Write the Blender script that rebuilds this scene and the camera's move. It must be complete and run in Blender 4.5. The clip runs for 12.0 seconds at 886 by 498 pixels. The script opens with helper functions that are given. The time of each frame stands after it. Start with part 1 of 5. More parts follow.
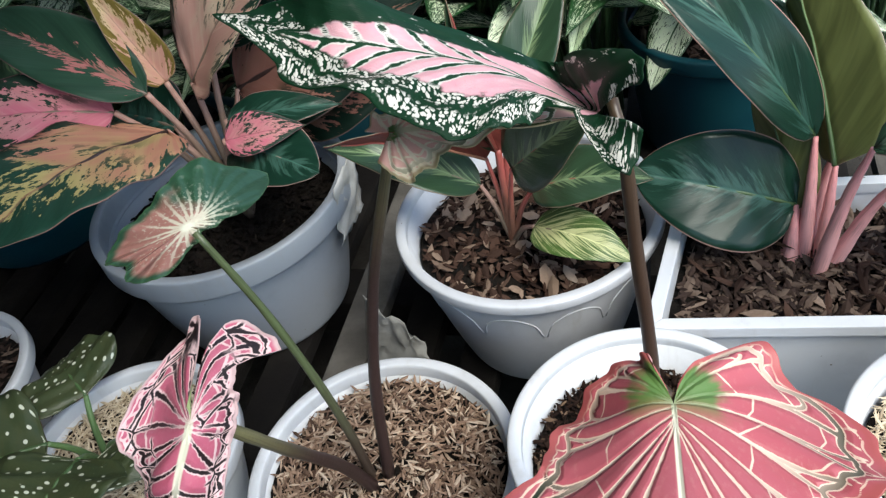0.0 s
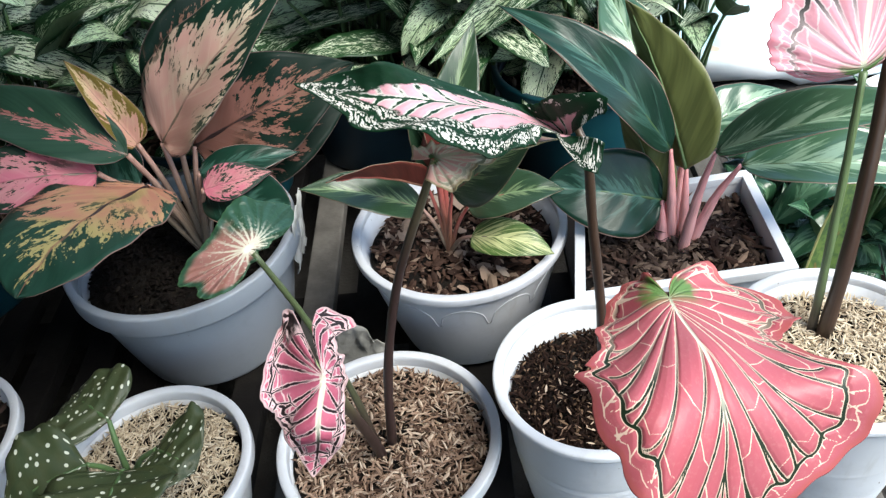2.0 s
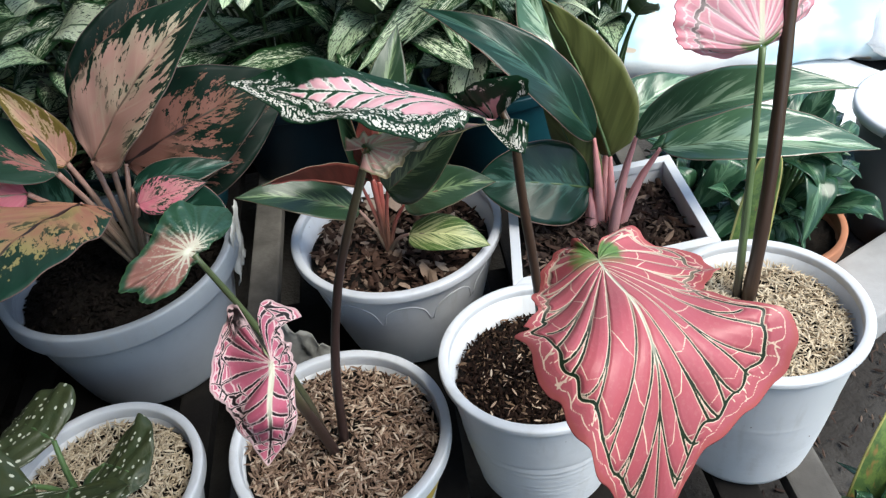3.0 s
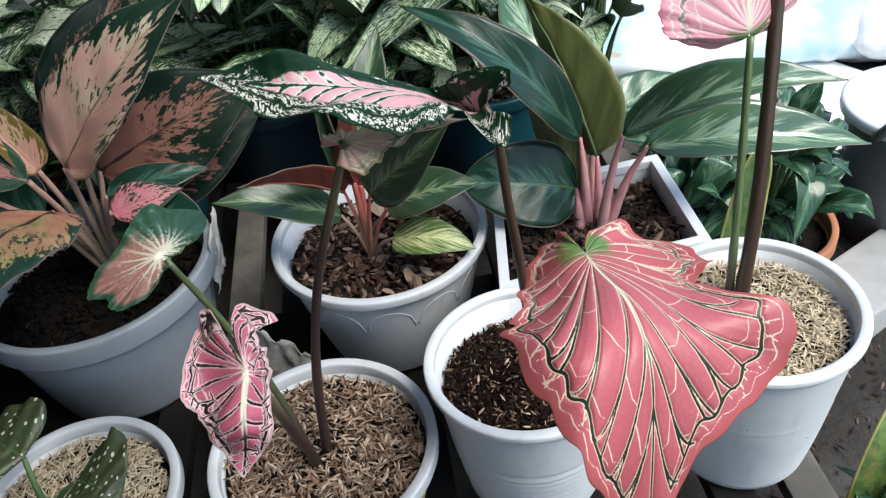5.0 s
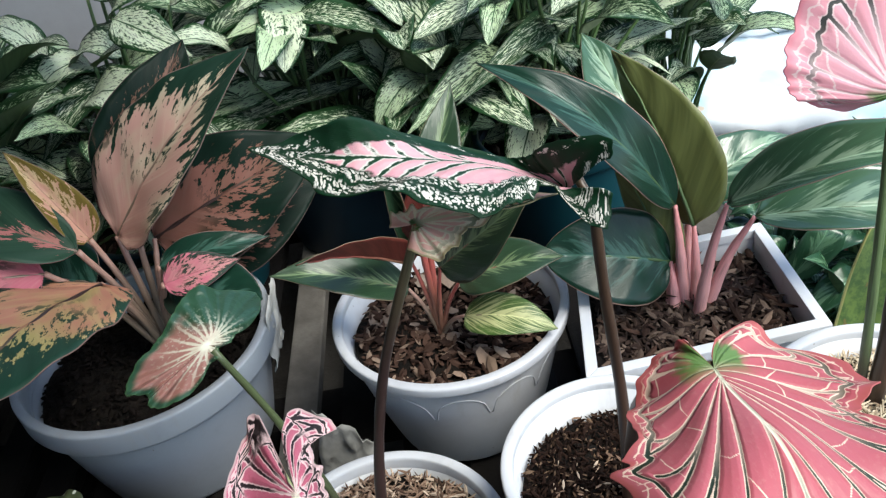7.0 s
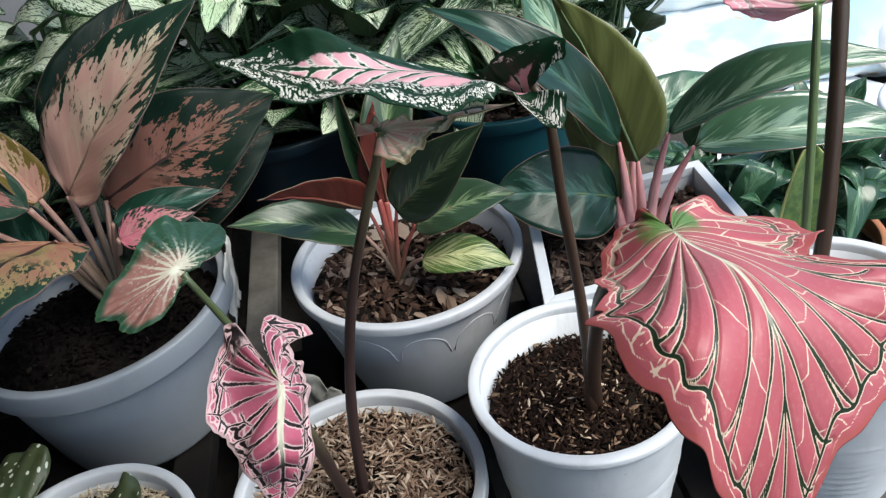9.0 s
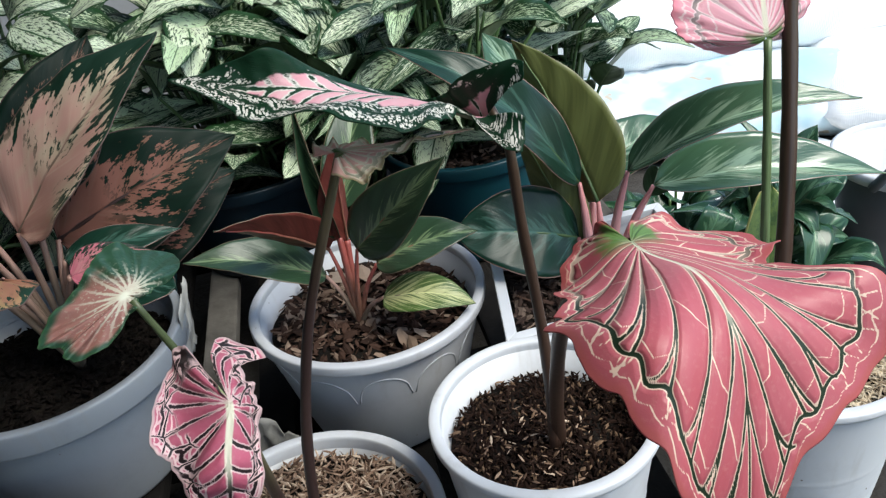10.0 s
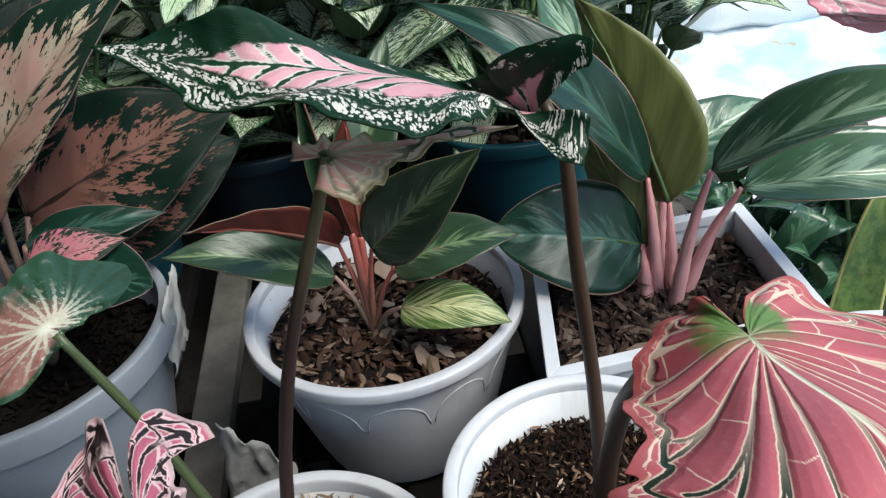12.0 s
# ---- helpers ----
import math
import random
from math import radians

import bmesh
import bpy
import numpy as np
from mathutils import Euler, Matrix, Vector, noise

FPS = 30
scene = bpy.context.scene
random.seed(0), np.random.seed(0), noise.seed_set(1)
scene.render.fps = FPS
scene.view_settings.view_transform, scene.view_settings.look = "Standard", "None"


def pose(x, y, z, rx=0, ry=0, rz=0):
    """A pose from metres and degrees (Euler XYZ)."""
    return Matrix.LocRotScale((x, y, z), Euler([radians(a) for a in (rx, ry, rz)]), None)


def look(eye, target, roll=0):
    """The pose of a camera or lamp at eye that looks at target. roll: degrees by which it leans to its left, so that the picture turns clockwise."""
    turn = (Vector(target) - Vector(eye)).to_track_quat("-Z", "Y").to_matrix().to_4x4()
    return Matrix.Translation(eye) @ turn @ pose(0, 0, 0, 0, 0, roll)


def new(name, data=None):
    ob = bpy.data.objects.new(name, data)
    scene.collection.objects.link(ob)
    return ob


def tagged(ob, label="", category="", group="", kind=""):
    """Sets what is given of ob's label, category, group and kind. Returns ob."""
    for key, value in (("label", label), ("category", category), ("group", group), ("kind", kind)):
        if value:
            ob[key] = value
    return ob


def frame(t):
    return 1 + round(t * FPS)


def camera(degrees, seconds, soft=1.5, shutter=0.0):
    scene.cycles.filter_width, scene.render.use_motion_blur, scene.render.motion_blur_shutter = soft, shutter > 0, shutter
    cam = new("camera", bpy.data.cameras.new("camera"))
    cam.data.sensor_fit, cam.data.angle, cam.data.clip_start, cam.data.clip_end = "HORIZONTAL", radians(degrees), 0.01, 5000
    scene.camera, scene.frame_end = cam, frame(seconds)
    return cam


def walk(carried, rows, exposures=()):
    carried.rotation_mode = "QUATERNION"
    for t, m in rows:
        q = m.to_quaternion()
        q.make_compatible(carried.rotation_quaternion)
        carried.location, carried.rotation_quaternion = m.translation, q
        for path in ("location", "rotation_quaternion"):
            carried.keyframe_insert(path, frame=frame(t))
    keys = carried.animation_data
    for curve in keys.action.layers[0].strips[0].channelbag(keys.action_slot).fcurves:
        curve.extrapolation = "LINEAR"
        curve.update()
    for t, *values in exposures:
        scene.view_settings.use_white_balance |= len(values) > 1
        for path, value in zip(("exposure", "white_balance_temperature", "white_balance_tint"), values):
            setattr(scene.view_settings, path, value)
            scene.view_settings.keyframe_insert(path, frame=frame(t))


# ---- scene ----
# ---------------------------------------------------------------- camera
cam = camera(57.50, 12.0, soft=1.3)
ROWS = [
    (0, (0.0051, 0.0108, 0.5533), (-0.1086, 0.7467, -0.1142), -14.6),
    (0.5, (-0.0340, -0.0067, 0.5839), (-0.0782, 0.7337, -0.0868), -13.4),
    (1, (-0.0804, -0.0305, 0.6214), (-0.0651, 0.7224, -0.0366), -10.6),
    (1.5, (-0.1041, -0.0664, 0.6408), (-0.0334, 0.7047, 0.0080), -9.2),
    (2, (-0.1143, -0.1031, 0.6439), (0.0055, 0.6419, -0.0123), -8.7),
    (2.5, (-0.1206, -0.1194, 0.6395), (0.0326, 0.6087, -0.0286), -8.2),
    (3, (-0.1228, -0.1300, 0.6360), (0.0757, 0.6094, -0.0074), -8.7),
    (3.5, (-0.1178, -0.1305, 0.6319), (0.1053, 0.6060, -0.0066), -8.3),
    (5.5, (-0.1172, -0.1106, 0.6085), (0.0894, 0.6446, -0.0135), -9.6),
    (6, (-0.1062, -0.0729, 0.6012), (0.0748, 0.7061, 0.0009), -10.5),
    (6.5, (-0.1045, -0.0468, 0.5955), (0.0520, 0.7517, 0.0142), -10.9),
    (8.5, (-0.1287, -0.0808, 0.5765), (0.0887, 0.7111, 0.0057), -11.6),
    (9, (-0.1410, -0.0859, 0.5589), (0.0954, 0.6953, -0.0189), -10.8),
    (9.5, (-0.1459, -0.0889, 0.5456), (0.1100, 0.7042, -0.0070), -10.8),
    (10, (-0.1437, -0.0933, 0.5342), (0.1584, 0.7091, 0.0195), -8.7),
    (10.5, (-0.1367, -0.0900, 0.5285), (0.1984, 0.6785, -0.0166), -5.6),
    (11, (-0.1234, -0.0487, 0.5234), (0.1901, 0.7223, -0.0309), -5.1),
    (11.5, (-0.1163, -0.0093, 0.5175), (0.1714, 0.7586, -0.0548), -6.0),
    (12, (-0.0881, 0.0183, 0.5028), (0.1446, 0.8128, -0.0581), -8.2),
]
walk(cam, [(t, look(eye, target, roll)) for t, eye, target, roll in ROWS], exposures=[(0.0, 1.04, 6500, 5), (1.0, 1.4, 6500, 5), (1.5, 1.42, 6500, 5), (2.5, 1.12, 6500, 5), (3.5, 0.9, 6500, 5), (5.5, 0.95, 6500, 5), (6.0, 1.08, 6500, 5), (6.5, 1.08, 6500, 5), (8.5, 0.92, 6500, 5), (9.0, 0.9, 6500, 5), (10.0, 0.82, 6500, 5), (10.5, 0.64, 6500, 5), (11.5, 0.7, 6500, 5), (12.0, 0.78, 6500, 5)])

# ---------------------------------------------------------------- light
world = bpy.data.worlds.new("sky")
scene.world = world
world.use_nodes = True
wn = world.node_tree.nodes
sky = wn.new("ShaderNodeTexSky")
sky.sky_type = "NISHITA"
sky.sun_disc = False
sky.sun_elevation, sky.sun_rotation = radians(55.5), radians(137.5)
wn["Background"].inputs["Strength"].default_value = 0.15
world.node_tree.links.new(sky.outputs[0], wn["Background"].inputs[0])
sun_data = bpy.data.lights.new("sun", "SUN")
sun_data.energy, sun_data.angle, sun_data.color = 2.4, radians(34), (1.0, 0.95, 0.88)
sun = new("sun", sun_data)
sun.matrix_world = look((1.1, -0.9, 2.37), (0, 0.3, 0))

# ---------------------------------------------------------------- node helper


class Nodes:
    """A short way to write node materials."""

    def __init__(self, name):
        self.mat = bpy.data.materials.new(name)
        self.mat.use_nodes = True
        self.t = self.mat.node_tree
        self.t.nodes.clear()
        self.out = self.t.nodes.new("ShaderNodeOutputMaterial")

    def put(self, sock, v):
        if isinstance(v, bpy.types.NodeSocket):
            self.t.links.new(v, sock)
        elif isinstance(v, (tuple, list)) and len(v) == 3 and sock.type == "RGBA":
            sock.default_value = (*v, 1)
        else:
            sock.default_value = v

    def node(self, kind, **ins):
        n = self.t.nodes.new(kind)
        for k, v in ins.items():
            self.put(n.inputs[k.replace("_", " ")], v)
        return n

    def m(self, op, a, b=0.0, c=0.0):
        n = self.t.nodes.new("ShaderNodeMath")
        n.operation = op
        for i, v in enumerate((a, b, c)):
            self.put(n.inputs[i], v)
        return n.outputs[0]

    def step(self, v, lo, hi):
        n = self.t.nodes.new("ShaderNodeMapRange")
        n.interpolation_type = "SMOOTHSTEP"
        for i, x in enumerate((v, lo, hi, 0.0, 1.0)):
            self.put(n.inputs[i], x)
        return n.outputs[0]

    def mix(self, f, a, b):
        n = self.t.nodes.new("ShaderNodeMix")
        n.data_type = "RGBA"
        self.put(n.inputs[0], f)
        self.put(n.inputs[6], a)
        self.put(n.inputs[7], b)
        return n.outputs[2]

    def vec(self, x, y, z=0.0):
        n = self.t.nodes.new("ShaderNodeCombineXYZ")
        for i, v in enumerate((x, y, z)):
            self.put(n.inputs[i], v)
        return n.outputs[0]

    def split(self, v):
        n = self.t.nodes.new("ShaderNodeSeparateXYZ")
        self.put(n.inputs[0], v)
        return n.outputs

    def noise(self, v, scale, detail=3.0, rough=0.55):
        n = self.node("ShaderNodeTexNoise", Scale=scale, Detail=detail, Roughness=rough)
        self.put(n.inputs["Vector"], v)
        return n.outputs["Fac"]

    def cells(self, v, scale, feature="F1", rnd=1.0):
        n = self.t.nodes.new("ShaderNodeTexVoronoi")
        n.feature = feature
        self.put(n.inputs["Vector"], v)
        self.put(n.inputs["Scale"], scale)
        self.put(n.inputs["Randomness"], rnd)
        return n.outputs

    def coord(self, which="Object"):
        return self.t.nodes.new("ShaderNodeTexCoord").outputs[which]

    def rand(self):
        return self.t.nodes.new("ShaderNodeObjectInfo").outputs["Random"]

    def island(self):
        return self.t.nodes.new("ShaderNodeNewGeometry").outputs["Random Per Island"]

    def attr(self, name):
        n = self.t.nodes.new("ShaderNodeAttribute")
        n.attribute_name = name
        return n.outputs["Fac"]

    def bump(self, h, strength, dist=0.001):
        n = self.node("ShaderNodeBump", Strength=strength, Distance=dist)
        self.put(n.inputs["Height"], h)
        return n.outputs[0]

    def finish(self, color, rough=0.5, normal=None, thin=0.0, spec=0.5, coat=0.0):
        p = self.node("ShaderNodeBsdfPrincipled", Base_Color=color, Roughness=rough)
        p.inputs["Specular IOR Level"].default_value = spec
        p.inputs["Coat Weight"].default_value = coat
        p.inputs["Coat Roughness"].default_value = 0.25
        if normal is not None:
            self.put(p.inputs["Normal"], normal)
        shader = p.outputs[0]
        if thin > 0:
            tr = self.node("ShaderNodeBsdfTranslucent", Color=color)
            mx = self.t.nodes.new("ShaderNodeMixShader")
            mx.inputs[0].default_value = thin
            self.t.links.new(shader, mx.inputs[1])
            self.t.links.new(tr.outputs[0], mx.inputs[2])
            shader = mx.outputs[0]
        self.t.links.new(shader, self.out.inputs[0])
        return self.mat


def plain(name, a, b, scale, rough=0.5, bump=0.2, fine=8.0, dist=0.001, spec=0.5, per_island=0.0):
    """A surface with stains at one scale and grain at a finer one."""
    n = Nodes(name)
    co = n.coord()
    big = n.noise(co, scale, 4)
    small = n.noise(co, scale * fine, 4, 0.65)
    c = n.mix(n.step(big, 0.35, 0.7), a, b)
    c = n.mix(n.m("MULTIPLY", small, 0.35), c, [v * 0.55 for v in a])
    if per_island:
        c = n.mix(n.m("MULTIPLY", n.island(), per_island), c, [v * 0.3 for v in a])
    return n.finish(c, n.m("ADD", rough, n.m("MULTIPLY", big, 0.15)), n.bump(small, bump, dist), spec=spec)


# ---------------------------------------------------------------- materials
def white_pot_material(name, tint, dirt):
    n = Nodes(name)
    co = n.coord()
    x, y, z = n.split(co)
    streak = n.noise(n.vec(n.m("MULTIPLY", x, 60), n.m("MULTIPLY", y, 60), n.m("MULTIPLY", z, 9)), 1.0, 5, 0.6)
    blot = n.noise(co, 22, 5, 0.65)
    c = n.mix(n.step(blot, 0.45, 0.8), tint, [v * 0.86 for v in tint])
    c = n.mix(n.m("MULTIPLY", n.step(streak, 0.55, 0.8), dirt), c, (0.33, 0.3, 0.25))
    specks = n.cells(co, 95)[0]
    c = n.mix(n.m("MULTIPLY", n.step(specks, 0.09, 0.05), n.step(n.noise(co, 40, 2), 0.56, 0.62)), c, (0.16, 0.13, 0.1))
    return n.finish(c, 0.38, n.bump(n.noise(co, 180, 3), 0.06), spec=0.45)


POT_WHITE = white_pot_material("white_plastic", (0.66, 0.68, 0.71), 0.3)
# Greyish white for the big rear pot, its shade mixed into the tint.
POT_SHADED = white_pot_material("shaded_white_plastic", (0.33, 0.36, 0.4), 0.35)
POT_MILK = white_pot_material("milky_white_plastic", (0.61, 0.63, 0.67), 0.3)
POT_TEAL = plain("teal_plastic", (0.004, 0.045, 0.065), (0.007, 0.065, 0.08), 14, 0.35, 0.05)
POT_BLUE = plain("dark_blue_plastic", (0.003, 0.013, 0.022), (0.005, 0.02, 0.032), 14, 0.4, 0.05)
POT_CLAY = plain("terracotta_plastic", (0.42, 0.16, 0.08), (0.5, 0.21, 0.11), 18, 0.6, 0.1)
BUCKET_GREY = plain("grey_plastic", (0.1, 0.11, 0.12), (0.14, 0.15, 0.16), 12, 0.45, 0.06)
SOIL = plain("black_soil", (0.006, 0.005, 0.004), (0.016, 0.012, 0.009), 60, 0.9, 0.9, 6, 0.004, 0.2)
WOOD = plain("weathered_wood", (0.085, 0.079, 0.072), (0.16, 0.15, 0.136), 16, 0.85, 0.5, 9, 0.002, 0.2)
# Rack wood in near-black: the shade beneath the pots is put into its colour.
WOOD_SHADED = plain("shade_darkened_wood", (0.006, 0.005, 0.005), (0.016, 0.014, 0.012), 16, 0.85, 0.5, 9, 0.002, 0.2)
GROUND = plain("damp_earth_and_grit", (0.035, 0.031, 0.028), (0.085, 0.08, 0.074), 5, 0.9, 0.8, 18, 0.006, 0.2)
WALL = plain("grey_painted_render", (0.4, 0.42, 0.45), (0.33, 0.35, 0.38), 2.5, 0.8, 0.2, 20)
CEMENT = plain("pale_cement", (0.42, 0.42, 0.42), (0.3, 0.3, 0.29), 9, 0.85, 0.4, 12, 0.002)


def sack_material():
    n = Nodes("white_woven_plastic")
    co = n.coord()
    x, y, z = n.split(co)
    weave = n.m("MULTIPLY", n.m("SINE", n.m("MULTIPLY", x, 1400)), n.m("SINE", n.m("MULTIPLY", y, 1400)))
    c = n.mix(n.step(n.noise(co, 6, 4), 0.55, 0.8), (0.9, 0.91, 0.91), (0.74, 0.75, 0.75))
    return n.finish(c, 0.5, n.bump(n.m("ADD", weave, n.noise(co, 60, 3)), 0.25))


SACK = sack_material()


def chips_material(name, pale, mid, dark, cut):
    n = Nodes(name)
    r = n.island()
    co = n.coord()
    c = n.mix(n.step(r, 0.0, cut), dark, mid)
    c = n.mix(n.step(r, cut, 1.0), c, pale)
    c = n.mix(n.m("MULTIPLY", n.noise(co, 500, 2), 0.5), c, [v * 0.45 for v in mid])
    return n.finish(c, 0.85, n.bump(n.noise(co, 900, 2), 0.3), spec=0.08)


HUSK_BROWN = chips_material("brown_rice_husk", (0.7, 0.56, 0.43), (0.36, 0.24, 0.17), (0.05, 0.026, 0.019), 0.55)
HUSK_PALE = chips_material("pale_rice_husk", (0.8, 0.69, 0.52), (0.62, 0.51, 0.36), (0.24, 0.17, 0.11), 0.3)
SOIL_CRUMB = chips_material("black_soil_crumb", (0.05, 0.04, 0.03), (0.012, 0.009, 0.008), (0.006, 0.005, 0.004), 0.97)
HUSK_DARK = chips_material("dark_husk_compost", (0.26, 0.17, 0.11), (0.026, 0.014, 0.01), (0.008, 0.005, 0.004), 0.82)
BARK = chips_material("leaf_and_bark_mulch", (0.34, 0.25, 0.19), (0.08, 0.046, 0.034), (0.018, 0.011, 0.009), 0.72)
BARK_PALE = chips_material("pale_dry_leaf_bits", (0.4, 0.32, 0.26), (0.3, 0.22, 0.17), (0.2, 0.14, 0.1), 0.4)
BARK_GREY = chips_material("dark_bark_mulch", (0.21, 0.155, 0.12), (0.065, 0.043, 0.035), (0.02, 0.014, 0.012), 0.6)


def stem_material(name, low, high, band):
    n = Nodes(name)
    u = n.split(n.coord("UV"))[0]
    co = n.coord()
    c = n.mix(n.step(u, band[0], band[1]), low, high)
    st = n.noise(n.vec(n.m("MULTIPLY", u, 6), n.m("MULTIPLY", n.split(n.coord("UV"))[1], 24)), 1.0, 4)
    c = n.mix(n.m("MULTIPLY", n.step(st, 0.45, 0.7), 0.6), c, [v * 0.45 for v in low])
    return n.finish(c, 0.4, n.bump(n.noise(co, 300, 2), 0.15))


STEM_DARK = stem_material("dark_caladium_stem", (0.04, 0.022, 0.02), (0.2, 0.19, 0.09), (0.5, 0.95))
STEM_BROWN = stem_material("brown_caladium_stem", (0.05, 0.027, 0.018), (0.06, 0.038, 0.022), (0.3, 0.9))
STEM_GREEN = stem_material("green_caladium_stem", (0.05, 0.04, 0.03), (0.12, 0.18, 0.075), (0.05, 0.4))
STEM_MOSS = stem_material("moss_green_stem", (0.05, 0.035, 0.027), (0.085, 0.115, 0.05), (0.1, 0.6))
STEM_PINK = stem_material("pink_stem", (0.78, 0.42, 0.4), (0.74, 0.3, 0.3), (0.0, 0.9))
STEM_ROSE = stem_material("pale_rose_stem", (0.2, 0.15, 0.11), (0.46, 0.27, 0.22), (0.25, 0.95))
STEM_RED = stem_material("brownish_red_stem", (0.26, 0.13, 0.085), (0.36, 0.085, 0.075), (0.1, 0.8))
STEM_LEAF = stem_material("leaf_stalk", (0.06, 0.11, 0.04), (0.11, 0.19, 0.07), (0.0, 0.9))


def back_material(name, col, vein):
    n = Nodes(name)
    u, v, _ = n.split(n.coord("UV"))
    w = n.m("ABSOLUTE", n.m("SUBTRACT", n.m("MULTIPLY", v, 2), 1))
    s = n.m("SUBTRACT", u, n.m("MULTIPLY", w, 0.3))
    rib = n.noise(n.vec(n.m("MULTIPLY", s, 22), w, n.rand()), 1.0, 2)
    c = n.mix(n.step(rib, 0.3, 0.7), col, [x * 0.7 for x in col])
    c = n.mix(n.step(w, 0.05, 0.02), c, vein)
    return n.finish(c, 0.42, n.bump(rib, 0.25), thin=0.15)


BACK_GREEN = back_material("leaf_underside_green", (0.11, 0.17, 0.08), (0.2, 0.27, 0.13))
BACK_OLIVE = back_material("leaf_underside_olive", (0.16, 0.19, 0.06), (0.28, 0.19, 0.09))
BACK_RED = back_material("leaf_underside_red", (0.2, 0.045, 0.035), (0.3, 0.09, 0.07))
BACK_SPOT = back_material("leaf_underside_dark_green", (0.05, 0.1, 0.05), (0.2, 0.24, 0.14))
BACK_PALE = back_material("leaf_underside_pale", (0.4, 0.34, 0.25), (0.3, 0.36, 0.16))
BACK_PINK = back_material("leaf_underside_pink", (0.5, 0.2, 0.21), (0.55, 0.32, 0.3))


def blade_coords(n):
    u, v, _ = n.split(n.coord("UV"))
    sv = n.m("SUBTRACT", n.m("MULTIPLY", v, 2), 1)
    w = n.m("ABSOLUTE", sv)
    side = n.m("SIGN", sv)
    return u, w, side


def aglaonema_material(name, heart, tint, green, amount, speck, slant=0.34, side_green=0.62, tip_green=0.42, tip_power=3.0, spec=0.25):
    """Pink or orange heart breaking into a green border along slanted side veins, with green flecks in it."""
    n = Nodes(name)
    u, w, side = blade_coords(n)
    z = n.m("ADD", n.m("MULTIPLY", side, 3.1), n.m("MULTIPLY", n.rand(), 40))
    s = n.m("SUBTRACT", u, n.m("MULTIPLY", w, slant))
    streak = n.noise(n.vec(n.m("MULTIPLY", s, 15), n.m("MULTIPLY", w, 3.6), z), 1.0, 5, 0.66)
    cloud = n.noise(n.vec(n.m("MULTIPLY", u, 3.2), n.m("MULTIPLY", w, 1.6), z), 1.0, 2)
    field = n.m("ADD", n.m("ADD", n.m("MULTIPLY", w, side_green), n.m("MULTIPLY", n.m("POWER", u, tip_power), tip_green)),
                n.m("MULTIPLY", n.m("SUBTRACT", streak, 0.5), 1.5))
    border = n.step(field, amount, n.m("ADD", amount, 0.035))
    fleck = n.noise(n.vec(n.m("MULTIPLY", s, 24), n.m("MULTIPLY", w, 8), z), 1.0, 4, 0.66)
    dots = n.step(n.m("ADD", fleck, n.m("MULTIPLY", n.m("SUBTRACT", cloud, 0.5), 0.7)), speck, n.m("ADD", speck, 0.03))
    dots = n.m("MULTIPLY", dots, n.step(n.m("ADD", u, n.m("MULTIPLY", n.m("SUBTRACT", cloud, 0.5), 0.6)), 0.2, 0.42))
    c = n.mix(n.step(n.m("ADD", cloud, n.m("MULTIPLY", u, 0.45)), 0.55, 0.85), heart, tint)
    c = n.mix(n.m("MULTIPLY", n.step(n.noise(n.vec(n.m("MULTIPLY", s, 26), w, z), 1.0, 2), 0.45, 0.75), 0.35), c, [min(1, x * 1.15 + 0.04) for x in tint])
    g = n.mix(n.noise(n.vec(n.m("MULTIPLY", s, 18), w, z), 1.0, 3), green, [x * 0.45 for x in green])
    c = n.mix(n.m("MAXIMUM", border, dots), c, g)
    c = n.mix(n.m("MULTIPLY", n.step(w, 0.035, 0.012), 0.7), c, [x * 0.6 for x in heart])
    c = n.mix(n.step(w, 0.975, 0.995), c, [x * 0.3 + 0.05 for x in heart])
    h = n.m("ADD", n.noise(n.vec(n.m("MULTIPLY", s, 26), w, z), 1.0, 2), n.step(w, 0.0, 0.08))
    return n.finish(c, 0.48, n.bump(h, 0.35), thin=0.1, spec=spec)


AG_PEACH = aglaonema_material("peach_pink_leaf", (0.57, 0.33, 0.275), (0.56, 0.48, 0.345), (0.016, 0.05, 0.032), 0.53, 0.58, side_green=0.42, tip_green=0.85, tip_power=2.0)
# Salmon and green, with the rear leaves' shade darkened into both colours.
AG_SHADED = aglaonema_material("shaded_salmon_leaf", (0.2, 0.09, 0.07), (0.15, 0.083, 0.055), (0.006, 0.02, 0.013), 0.36, 0.465, side_green=0.5, tip_green=0.45, tip_power=2.0, spec=0.12)
AG_ORANGE = aglaonema_material("orange_yellow_leaf", (0.48, 0.22, 0.15), (0.42, 0.35, 0.14), (0.018, 0.066, 0.042), 0.42, 0.545, side_green=0.38, tip_green=0.6, tip_power=2.0)
AG_PINK = aglaonema_material("pink_spotted_leaf", (0.52, 0.15, 0.2), (0.5, 0.22, 0.22), (0.02, 0.045, 0.03), 0.5, 0.58)
AG_GREEN = aglaonema_material("green_leaf_pink_rib", (0.42, 0.15, 0.14), (0.36, 0.18, 0.14), (0.03, 0.08, 0.048), 0.04, 0.62)
AG_YELLOW = aglaonema_material("yellow_young_leaf", (0.6, 0.33, 0.26), (0.62, 0.47, 0.28), (0.24, 0.18, 0.04), 0.42, 0.58)


